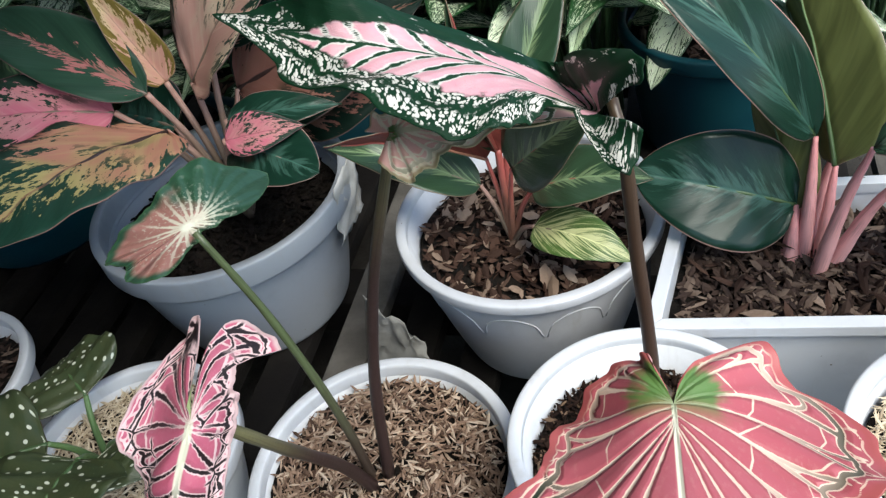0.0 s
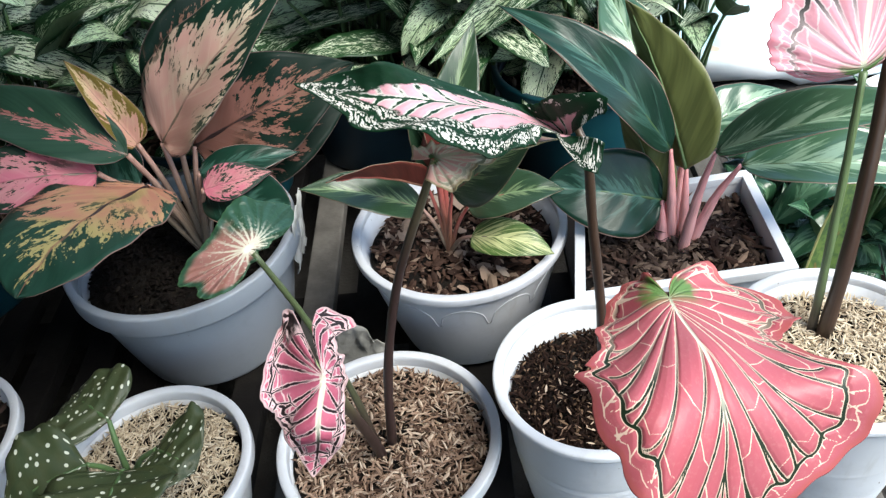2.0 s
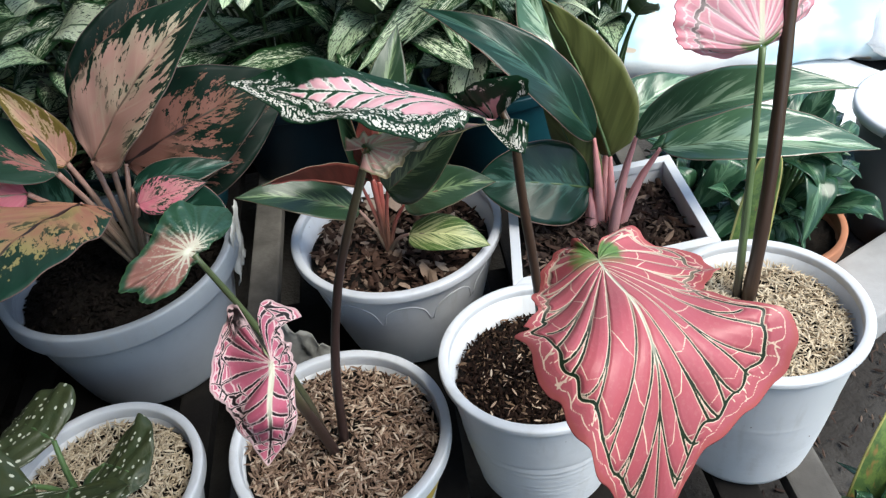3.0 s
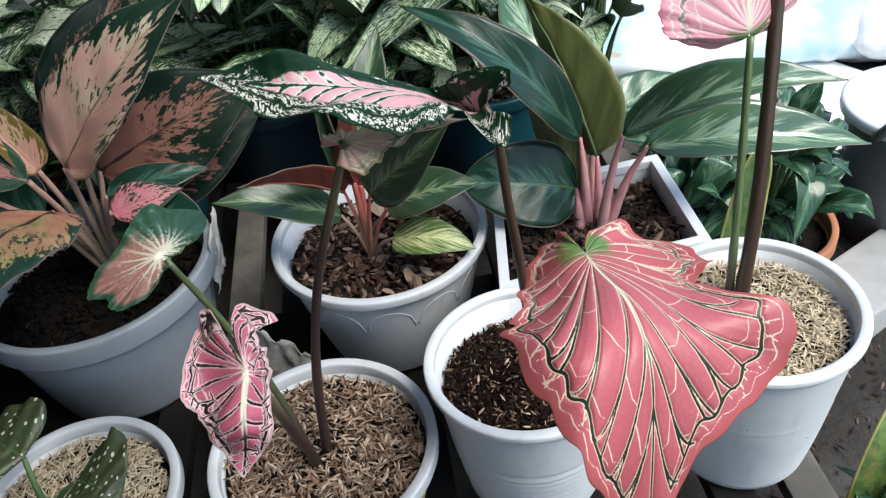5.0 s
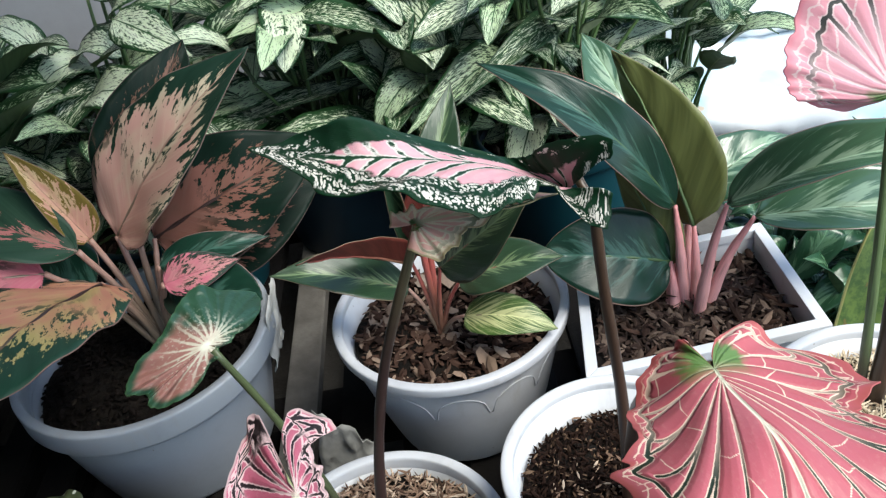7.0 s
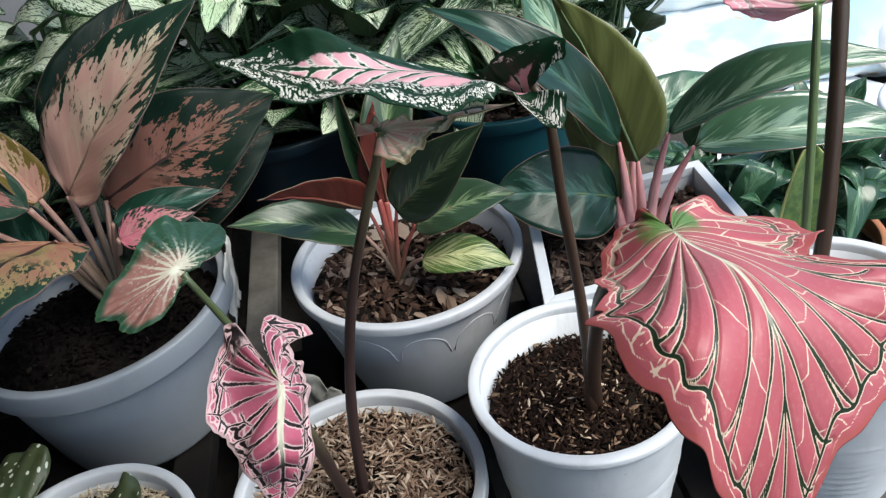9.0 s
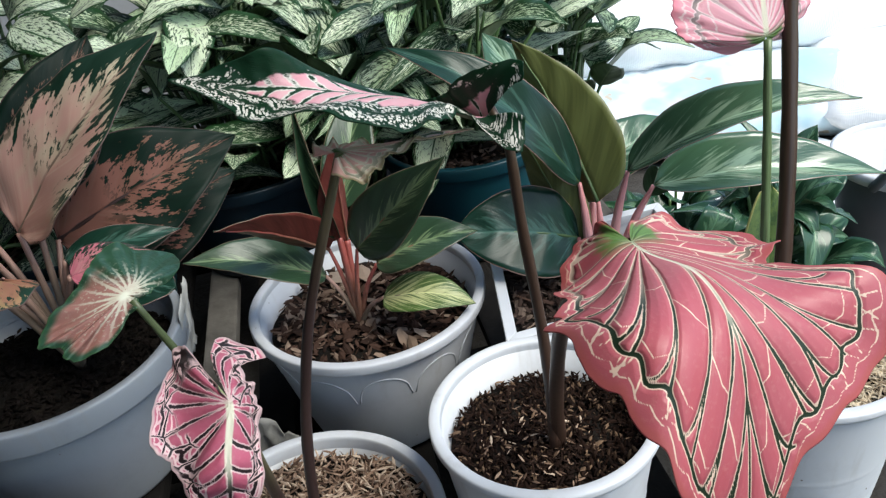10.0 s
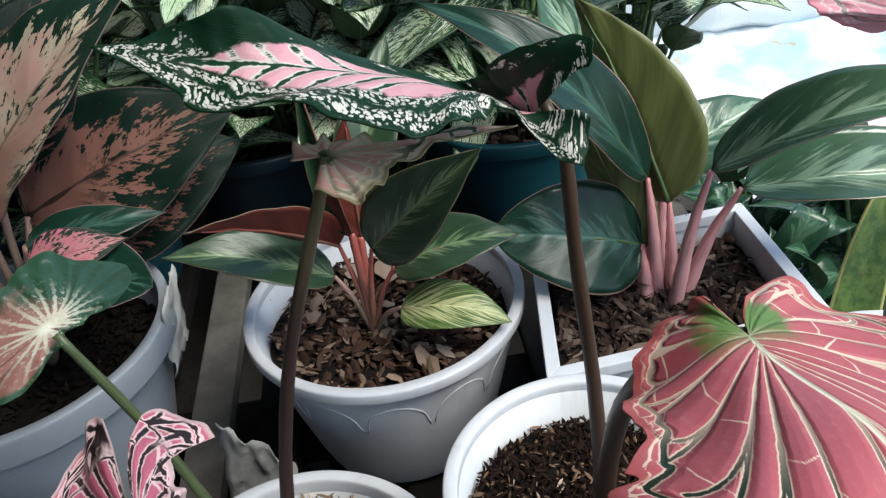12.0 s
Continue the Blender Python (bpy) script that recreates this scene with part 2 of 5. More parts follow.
def striped_material(name, green, pale, reach, slant, gloss=0.3, edge=None, fine=20, spec=0.5):
    """Green blade with paler feathering along its side veins."""
    n = Nodes(name)
    u, w, side = blade_coords(n)
    z = n.m("ADD", n.m("MULTIPLY", side, 2.7), n.m("MULTIPLY", n.rand(), 40))
    s = n.m("SUBTRACT", u, n.m("MULTIPLY", w, slant))
    st = n.noise(n.vec(n.m("MULTIPLY", s, fine), n.m("MULTIPLY", w, 1.3), z), 1.0, 4, 0.65)
    f = n.m("SUBTRACT", st, n.m("MULTIPLY", w, reach))
    c = n.mix(n.noise(n.vec(n.m("MULTIPLY", s, 9), w, z), 1.0, 2), green, [x * 0.5 for x in green])
    c = n.mix(n.step(f, 0.36, 0.5), c, pale)
    c = n.mix(n.step(w, 0.035, 0.012), c, [min(1, x * 1.4) for x in pale])
    if edge:
        c = n.mix(n.step(w, 0.972, 0.992), c, edge)
    return n.finish(c, gloss, n.bump(n.m("ADD", st, n.step(w, 0.0, 0.08)), 0.4), thin=0.12, spec=spec)


LF_STRIPE = striped_material("dark_leaf_pale_feathering", (0.035, 0.08, 0.04), (0.15, 0.22, 0.11), 0.5, 0.4, edge=(0.2, 0.15, 0.1), fine=26)
LF_LIME = striped_material("lime_leaf_cream_feathering", (0.09, 0.17, 0.04), (0.5, 0.52, 0.26), 0.16, 0.5, 0.4, fine=30)
LF_BLUE = striped_material("dark_glossy_leaf", (0.011, 0.045, 0.028), (0.04, 0.1, 0.075), 0.35, 0.35, 0.28, edge=(0.4, 0.24, 0.2), fine=14, spec=0.35)
LF_GREEN = striped_material("mid_green_glossy_leaf", (0.075, 0.17, 0.09), (0.26, 0.38, 0.25), 0.3, 0.35, 0.2, edge=(0.35, 0.25, 0.2), fine=14, spec=0.9)
LF_SMALL = striped_material("small_green_leaf", (0.03, 0.09, 0.045), (0.09, 0.18, 0.1), 0.3, 0.4, 0.25, fine=9)


def variegated_material(name, cream, green):
    """Cream blade splashed with green dashes along the side veins and round the margin."""
    n = Nodes(name)
    u, w, side = blade_coords(n)
    z = n.m("ADD", n.m("MULTIPLY", side, 2.7), n.m("MULTIPLY", n.rand(), 60))
    s = n.m("SUBTRACT", u, n.m("MULTIPLY", w, 0.42))
    st = n.noise(n.vec(n.m("MULTIPLY", s, 23), n.m("MULTIPLY", w, 9), z), 1.0, 5, 0.74)
    f = n.m("ADD", n.m("ADD", st, n.m("MULTIPLY", n.m("POWER", w, 6.0), 0.25)), n.m("MULTIPLY", n.m("SUBTRACT", n.rand(), 0.5), 0.14))
    c = n.mix(n.noise(n.vec(n.m("MULTIPLY", s, 8), w, z), 1.0, 2), cream, [cream[0] * 0.75, cream[1] * 0.88, cream[2] * 0.7])
    c = n.mix(n.step(f, 0.505, 0.53), c, green)
    c = n.mix(n.step(w, 0.05, 0.02), c, [x * 1.5 for x in green])
    return n.finish(c, 0.35, n.bump(st, 0.3), thin=0.34)


LF_CREAM = variegated_material("cream_green_leaf", (0.88, 0.93, 0.76), (0.022, 0.075, 0.024))
LF_MOTTLE = variegated_material("mottled_green_leaf", (0.74, 0.86, 0.62), (0.022, 0.075, 0.024))


def caladium_material(name, flesh, flesh2, pale, dark, width, green_heart, rim=None, thin=0.12, net=None, dark_from=(0.16, 0.42)):
    """Flesh between dark veins with pale borders; the vein distance is kept on the mesh."""
    n = Nodes(name)
    u, v, _ = n.split(n.coord("UV"))
    x = n.m("SUBTRACT", n.m("MULTIPLY", u, 3), 1.2)
    y = n.m("SUBTRACT", n.m("MULTIPLY", v, 3), 1.5)
    co = n.vec(x, y, n.m("MULTIPLY", n.rand(), 9))
    wob = n.m("MULTIPLY", n.m("SUBTRACT", n.noise(co, 34, 4, 0.7), 0.5), width * 1.9)
    r = n.m("SQRT", n.m("ADD", n.m("MULTIPLY", x, x), n.m("MULTIPLY", y, y)))
    thinner = n.m("MINIMUM", n.m("ADD", 0.22, n.m("MULTIPLY", r, 2.2)), 1.0)
    d = n.m("DIVIDE", n.m("ADD", n.attr("vein"), wob), thinner)
    fine = n.m("ADD", n.attr("twig"), n.m("MULTIPLY", wob, 0.5))
    c = n.mix(n.noise(co, 5, 4), flesh, flesh2)
    grain = n.noise(co, 60, 3, 0.7)
    c = n.mix(n.m("MULTIPLY", n.step(grain, 0.5, 0.75), 0.08), c, pale)
    c = n.mix(n.step(fine, width * 0.7, width * 0.35), c, pale)
    c = n.mix(n.step(d, width * 2.0, width * 1.3), c, pale)
    c = n.mix(n.m("MULTIPLY", n.step(d, width * 1.15, width * 0.75), n.step(r, *dark_from)), c, dark)
    if net:
        warp = n.m("MULTIPLY", n.m("SUBTRACT", n.noise(co, 9, 3), 0.5), 0.09)
        e = n.cells(n.vec(n.m("ADD", x, warp), n.m("SUBTRACT", y, warp), 0.0), net[0], "DISTANCE_TO_EDGE", 0.9)[0]
        e = n.m("ADD", e, n.m("MULTIPLY", n.m("SUBTRACT", n.noise(co, 40, 3), 0.5), net[2] * 0.8))
        zone = n.step(n.m("ADD", n.attr("rim"), n.m("MULTIPLY", warp, 0.8)), net[1], net[1] * 0.75)
        c = n.mix(n.m("MULTIPLY", zone, n.step(e, net[2] * 2, net[2] * 1.3)), c, pale)
        c = n.mix(n.m("MULTIPLY", n.m("MULTIPLY", zone, n.step(e, net[2], net[2] * 0.5)), net[3]), c, dark)
    mid = n.m("MULTIPLY", n.step(n.m("ABSOLUTE", y), width * 2.4, width * 1.4), n.step(x, 0.6, 0.2))
    c = n.mix(n.m("MULTIPLY", mid, n.step(x, -0.03, 0.02)), c, (0.72, 0.7, 0.55))
    if green_heart > 0:
        g = n.m("ADD", r, n.m("MULTIPLY", n.m("SUBTRACT", n.noise(co, 14, 2), 0.5), 0.14))
        spike = n.m("MULTIPLY", n.noise(n.vec(n.m("MULTIPLY", n.m("ARCTAN2", y, x), 9), 0.0, 0.0), 1.0, 3, 0.7), green_heart * 0.9)
        g = n.m("SUBTRACT", n.m("ADD", g, green_heart * 0.4), spike)
        c = n.mix(n.m("MULTIPLY", n.step(g, green_heart, green_heart * 0.55), n.step(x, 0.05, -0.03)), c, (0.1, 0.19, 0.05))
    if rim:
        c = n.mix(n.step(n.attr("rim"), 0.035, 0.01), c, rim)
    h = n.m("ADD", n.step(d, 0.0, width * 5), n.m("MULTIPLY", grain, 0.15))
    return n.finish(c, 0.42, n.bump(h, 0.5, 0.0015), thin=thin, spec=0.4)


CAL_PINK = caladium_material("rose_pink_caladium", (0.45, 0.085, 0.105), (0.43, 0.12, 0.15), (0.76, 0.58, 0.46), (0.015, 0.03, 0.015), 0.0037, 0.15, (0.42, 0.1, 0.1))
CAL_LIGHT = caladium_material("light_pink_caladium", (0.74, 0.3, 0.36), (0.7, 0.38, 0.44), (0.78, 0.6, 0.6), (0.03, 0.03, 0.025), 0.008, 0.14, (0.72, 0.26, 0.32), 0.3)
CAL_SMALL = caladium_material("young_pink_caladium", (0.54, 0.09, 0.16), (0.48, 0.15, 0.22), (0.78, 0.56, 0.56), (0.02, 0.012, 0.014), 0.0115, 0.0, (0.6, 0.42, 0.42), net=(8, 0.22, 0.05, 1.0), dark_from=(0.04, 0.14))


def spotted_material(name, heart, white, green, reach, width):
    """Pink heart with green veins, dark green border crowded with white dashes."""
    n = Nodes(name)
    u, v, _ = n.split(n.coord("UV"))
    x = n.m("SUBTRACT", n.m("MULTIPLY", u, 3), 1.2)
    y = n.m("SUBTRACT", n.m("MULTIPLY", v, 3), 1.5)
    co = n.vec(x, y, 0.0)
    wob = n.m("MULTIPLY", n.m("SUBTRACT", n.noise(co, 24, 3), 0.5), 0.03)
    rim = n.m("ADD", n.attr("rim"), n.m("MULTIPLY", wob, 3))
    d = n.m("ADD", n.attr("vein"), wob)
    blobs = n.cells(n.vec(n.m("ADD", x, n.m("MULTIPLY", wob, 0.8)), n.m("MULTIPLY", n.attr("rim"), 0.6)), 105, rnd=0.95)
    dash = n.step(blobs[0], 0.58, 0.44)
    thin_out = n.m("ADD", n.m("ADD", 0.26, n.m("MULTIPLY", n.m("MAXIMUM", n.m("SUBTRACT", x, 0.6), 0.0), 0.25)), n.m("MULTIPLY", n.step(y, 0.0, -0.1), 0.34))
    keep = n.step(n.noise(co, 11, 3), thin_out, n.m("ADD", thin_out, 0.04))
    outer = n.m("MULTIPLY", n.step(rim, 0.012, 0.03), n.step(rim, 0.1, 0.075))
    middle = n.m("MULTIPLY", n.step(rim, 0.115, 0.13), n.step(rim, 0.185, 0.165))
    rows = n.m("ADD", outer, n.m("MULTIPLY", middle, 0.9))
    g = n.mix(n.noise(co, 12, 3), green, [a * 0.5 for a in green])
    border = n.mix(n.m("MULTIPLY", n.m("MULTIPLY", dash, keep), n.m("MINIMUM", rows, 1.0)), g, white)
    inner = n.mix(n.noise(co, 14, 4), heart, [a * 0.4 + b * 0.6 for a, b in zip(heart, white)])
    inner = n.mix(n.step(d, width * 1.7, width * 1.0), inner, white)
    inner = n.mix(n.step(d, width * 0.95, width * 0.5), inner, green)
    lobe = n.m("MULTIPLY", n.step(x, -0.12, -0.24), n.step(y, -0.12, -0.03))
    reach = n.m("ADD", n.m("ADD", reach, n.m("MULTIPLY", lobe, 0.5)), n.m("MULTIPLY", n.step(x, 0.45, 0.85), 0.04))
    c = n.mix(n.step(rim, reach, n.m("ADD", reach, 0.03)), border, inner)
    return n.finish(c, 0.44, n.bump(n.m("ADD", n.step(d, 0.0, 0.05), n.m("MULTIPLY", n.m("MULTIPLY", dash, keep), 0.3)), 0.4, 0.0012), thin=0.26, spec=0.18)


CAL_SPOT = spotted_material("green_pink_white_caladium", (0.8, 0.3, 0.4), (0.74, 0.72, 0.66), (0.009, 0.046, 0.02), 0.165, 0.0095)


def burst_material():
    """Green leaf with cream rays from its stalk, pink between the rays of the back lobes."""
    n = Nodes("green_caladium_pink_rays")
    u, v, _ = n.split(n.coord("UV"))
    x = n.m("SUBTRACT", n.m("MULTIPLY", u, 3), 1.2)
    y = n.m("SUBTRACT", n.m("MULTIPLY", v, 3), 1.5)
    co = n.vec(x, y, 0.0)
    wob = n.m("MULTIPLY", n.m("SUBTRACT", n.noise(co, 20, 3), 0.5), 0.03)
    r = n.m("SQRT", n.m("ADD", n.m("MULTIPLY", x, x), n.m("MULTIPLY", y, y)))
    d = n.m("ADD", n.attr("vein"), wob)
    pinkish = n.step(n.m("ADD", x, n.m("MULTIPLY", n.m("SUBTRACT", n.noise(co, 4, 2), 0.5), 0.5)), 0.22, 0.02)
    c = n.mix(n.noise(co, 10, 3), (0.018, 0.065, 0.036), (0.04, 0.11, 0.06))
    c = n.mix(n.m("MULTIPLY", pinkish, n.step(n.attr("rim"), 0.03, 0.1)), c, (0.36, 0.17, 0.14))
    ray = n.step(d, n.m("SUBTRACT", 0.017, n.m("MULTIPLY", r, 0.018)), n.m("SUBTRACT", 0.008, n.m("MULTIPLY", r, 0.012)))
    mott = n.m("ADD", 0.35, n.m("MULTIPLY", n.noise(co, 22, 4, 0.7), 0.9))
    c = n.mix(n.m("MULTIPLY", n.m("MULTIPLY", ray, mott), n.step(r, 0.46, 0.12)), c, (0.68, 0.66, 0.52))
    c = n.mix(n.m("MULTIPLY", n.step(n.noise(co, 30, 4, 0.75), 0.55, 0.63), n.step(r, 0.5, 0.12)), c, (0.6, 0.6, 0.48))
    c = n.mix(n.step(n.m("ADD", r, wob), 0.06, 0.02), c, (0.74, 0.74, 0.6))
    c = n.mix(n.step(n.attr("rim"), 0.02, 0.005), c, (0.05, 0.12, 0.05))
    return n.finish(c, 0.4, n.bump(n.step(d, 0.0, 0.05), 0.5, 0.0015), thin=0.12)


CAL_BURST = burst_material()
CAL_PALE = caladium_material("pale_cream_caladium", (0.82, 0.5, 0.48), (0.84, 0.66, 0.57), (0.88, 0.84, 0.72), (0.1, 0.15, 0.06), 0.014, 0.09, (0.5, 0.45, 0.3), 0.65)


def dotted_material(name):
    n = Nodes(name)
    u, v, _ = n.split(n.coord("UV"))
    co = n.vec(n.m("MULTIPLY", u, 1.0), v, n.m("MULTIPLY", n.rand(), 9))
    dots = n.cells(co, 10, rnd=0.8)[0]
    c = n.mix(n.noise(co, 6, 3), (0.03, 0.055, 0.025), (0.07, 0.075, 0.03))
    c = n.mix(n.step(dots, 0.24, 0.19), c, (0.6, 0.62, 0.5))
    return n.finish(c, 0.4, n.bump(n.noise(co, 20, 3), 0.4), thin=0.08)


LF_DOTS = dotted_material("white_dotted_begonia_leaf")


def sword_material():
    n = Nodes("sword_leaf_green")
    u, w, side = blade_coords(n)
    z = n.m("MULTIPLY", side, 1.3)
    band = n.noise(n.vec(n.m("MULTIPLY", u, 26), n.m("MULTIPLY", w, 2), z), 1.0, 4, 0.7)
    c = n.mix(n.step(band, 0.4, 0.62), (0.13, 0.2, 0.045), (0.06, 0.115, 0.03))
    c = n.mix(n.step(w, 0.88, 0.94), c, (0.45, 0.42, 0.14))
    c = n.mix(n.step(n.noise(n.vec(n.m("MULTIPLY", u, 9), w, z), 1.0, 3), 0.62, 0.7), c, (0.26, 0.15, 0.05))
    return n.finish(c, 0.45, n.bump(band, 0.2))


SWORD = sword_material()


def printed_sack_material():
    n = Nodes("printed_blue_sack")
    co = n.coord()
    f = n.noise(co, 7, 3)
    c = n.mix(n.step(f, 0.42, 0.6), (0.8, 0.83, 0.84), (0.42, 0.62, 0.7))
    c = n.mix(n.step(n.noise(co, 16, 2), 0.66, 0.7), c, (0.5, 0.42, 0.32))
    return n.finish(c, 0.45, n.bump(n.noise(co, 200, 2), 0.2))


SACK_PRINT = printed_sack_material()
SCRAP = plain("thin_grey_plastic", (0.52, 0.52, 0.5), (0.36, 0.36, 0.34), 30, 0.5, 0.3)
BAND = plain("yellow_paint", (0.5, 0.36, 0.06), (0.6, 0.5, 0.2), 40, 0.5, 0.1)
# Dark surface for the unseen light blockers, so they bounce little light.
BLOCKER_DARK = plain("dark_light_blocker", (0.04, 0.033, 0.028), (0.07, 0.06, 0.05), 6, 0.8, 0.4)


# ---------------------------------------------------------------- mesh helpers


def thing(name, at, label, category, group=""):
    ob = new(name)
    ob.location = at
    ob.empty_display_size = 0.02
    return tagged(ob, label, category, group)


def mesh_object(name, verts, faces, mats, parent=None, label="", uv=None, attrs=None, smooth=True, mat_of=None):
    me = bpy.data.meshes.new(name)
    me.from_pydata([tuple(v) for v in verts], [], [tuple(f) for f in faces])
    for m in mats if isinstance(mats, (list, tuple)) else [mats]:
        me.materials.append(m)
    if uv is not None:
        lay = me.uv_layers.new(name="UVMap")
        idx = np.empty(len(me.loops), dtype=np.int32)
        me.loops.foreach_get("vertex_index", idx)
        lay.data.foreach_set("uv", np.asarray(uv, dtype=np.float32)[idx].ravel())
    for key, val in (attrs or {}).items():
        me.attributes.new(key, "FLOAT", "POINT").data.foreach_set("value", np.asarray(val, dtype=np.float32))
    if smooth:
        me.polygons.foreach_set("use_smooth", np.ones(len(me.polygons), dtype=bool))
    me.update()
    ob = new(name, me)
    if parent is not None:
        ob.parent = parent
        ob.location = -Vector(parent.location) if parent.type == "EMPTY" else (0, 0, 0)
    if label:
        tagged(ob, label)
    return ob


def part(name, bm, material, parent, label=""):
    me = bpy.data.meshes.new(name)
    bm.to_mesh(me)
    bm.free()
    me.materials.append(material)
    ob = new(name, me)
    ob.parent = parent
    if parent.type == "EMPTY":
        ob.location = -Vector(parent.location)
    if label:
        tagged(ob, label)
    return ob


def crom(pts, n):
    """A smooth curve through the points, n samples."""
    p = np.asarray(pts, float)
    p = np.vstack([2 * p[0] - p[1], p, 2 * p[-1] - p[-2]])
    out = []
    for t in np.linspace(0, len(p) - 3 - 1e-6, n):
        i = int(t)
        f = t - i
        a, b, c, d = p[i:i + 4]
        out.append(0.5 * (2 * b + (c - a) * f + (2 * a - 5 * b + 4 * c - d) * f * f + (3 * b - a - 3 * c + d) * f ** 3))
    return np.array(out)


def unit(v):
    v = np.asarray(v, float)
    return v / np.maximum(np.linalg.norm(v, axis=-1, keepdims=True), 1e-9)


def tube(name, pts, r0, r1, mat, parent, label="", seg=10, n=18, flat=1.0):
    P = crom(pts, n)
    T = unit(np.gradient(P, axis=0))
    ref = np.array([0.31, -0.9, 0.3])
    A = unit(np.cross(T, ref))
    B = np.cross(T, A)
    a = np.linspace(0, 2 * np.pi, seg, endpoint=False)
    r = np.linspace(r0, r1, n) * (1 + 0.05 * np.sin(np.arange(n) * 1.9))
    V = P[:, None] + (A[:, None] * np.cos(a)[None, :, None] + B[:, None] * np.sin(a)[None, :, None] * flat) * r[:, None, None]
    V = np.vstack([V.reshape(-1, 3), P[:1], P[-1:]])
    F = [(i * seg + j, i * seg + (j + 1) % seg, (i + 1) * seg + (j + 1) % seg, (i + 1) * seg + j) for i in range(n - 1) for j in range(seg)]
    F += [(n * seg, (j + 1) % seg, j) for j in range(seg)] + [(n * seg + 1, (n - 1) * seg + j, (n - 1) * seg + (j + 1) % seg) for j in range(seg)]
    uv = [(i / (n - 1), j / seg) for i in range(n) for j in range(seg)] + [(0, 0), (1, 0)]
    return mesh_object(name, V, F, mat, parent, label, uv)


def thicken(ob, t):
    s = ob.modifiers.new("thickness", "SOLIDIFY")
    s.thickness, s.offset, s.material_offset = t, -1.0, 1
    return ob


PROFILE = {"lance": (0.6, 1.2), "oval": (0.48, 0.72), "egg": (0.46, 1.02), "strap": (0.12, 0.3)}


def blade(parent, mid, up, width, mats, shape="lance", fold=0.25, curl=0.0, wave=0.0, label="", nu=30, nv=12, name="leaf", skew=0.0, thick=0.0006, rib=None):
    """A simple leaf along a curve: up is the way its face looks (one vector, or one at each end), fold lifts both halves, curl bends the edges."""
    a, b = PROFILE[shape]
    u = np.linspace(0, 1, nu + 1)
    P = crom(mid, nu + 1)
    T = unit(np.gradient(P, axis=0))
    ups = np.asarray(up, float)
    N0 = np.array([ups[0] * (1 - k) + ups[1] * k for k in u]) if ups.ndim == 2 else np.tile(ups, (nu + 1, 1))
    S = unit(np.cross(N0, T))
    N = np.cross(T, S)
    f = (u ** a) * ((1 - u) ** b)
    w = width * 0.5 * f / f.max() + width * 0.006
    v = np.linspace(-1, 1, nv + 1)
    rng = np.random.RandomState(int(abs(P[0][0] * 9100 + P[-1][1] * 7300 + P[-1][2] * 5100)) % 99991)
    ph = rng.rand(4) * 6.28
    V = np.empty((nu + 1, nv + 1, 3))
    for j, vv in enumerate(v):
        edge = wave * width * vv ** 2 * (np.sin(u * 13 + ph[0] + (1.3 if vv > 0 else 0)) + 0.6 * np.sin(u * 23 + ph[1] + vv))
        lift = w * (abs(vv) * math.sin(fold) + curl * vv * vv) + edge * (w / (width * 0.5)) + width * 0.008 * np.sin(u * 30 - abs(vv) * 6)
        V[:, j] = P + S * (w * vv * math.cos(fold))[:, None] + N * lift[:, None] + T * (skew * w * vv)[:, None]
    F = [(i * (nv + 1) + j, (i + 1) * (nv + 1) + j, (i + 1) * (nv + 1) + j + 1, i * (nv + 1) + j + 1) for i in range(nu) for j in range(nv)]
    uv = [(uu, vv * 0.5 + 0.5) for uu in u for vv in v]
    ob = thicken(mesh_object(name, V.reshape(-1, 3), F, mats, parent, label, uv), thick)
    if rib is not None:
        c = nv // 2
        tube("midrib", (V[:, c] - N * (thick + 0.0004))[::3][:-1], 0.0016 * (width / 0.09) + 0.0004, 0.0005, rib, ob, n=nu, seg=6)
    return ob


def spline2(keys, X):
    """A thin-plate map of the flat leaf X that carries the flat key points to their places."""
    s = np.array([k[0] for k in keys], float)
    d = np.array([k[1] for k in keys], float)

    def ker(r2):
        return 0.5 * r2 * np.log(np.maximum(r2, 1e-12))

    n = len(s)
    K = ker(((s[:, None] - s[None]) ** 2).sum(-1)) + 0.004 * np.eye(n)
    Q = np.hstack([np.ones((n, 1)), s])
    A = np.block([[K, Q], [Q.T, np.zeros((3, 3))]])
    c = np.linalg.solve(A, np.vstack([d, np.zeros((3, 3))]))
    return ker(((X[:, None] - s[None]) ** 2).sum(-1)) @ c[:n] + np.hstack([np.ones((len(X), 1)), X]) @ c[n:]


HEART = [(1.0, 0.0), (0.93, 0.03), (0.8, 0.12), (0.55, 0.27), (0.25, 0.37), (-0.05, 0.38), (-0.3, 0.29), (-0.42, 0.15), (-0.3, 0.05)]


def seg_dist(X, lines):
    best = np.full(len(X), 9.0)
    for ln in lines:
        ln = np.asarray(ln, float)
        for p, q in zip(ln[:-1], ln[1:]):
            e = q - p
            k = np.clip(((X - p) @ e) / max(e @ e, 1e-9), 0, 1)
            best = np.minimum(best, np.hypot(*(X - p - k[:, None] * e).T))
    return best


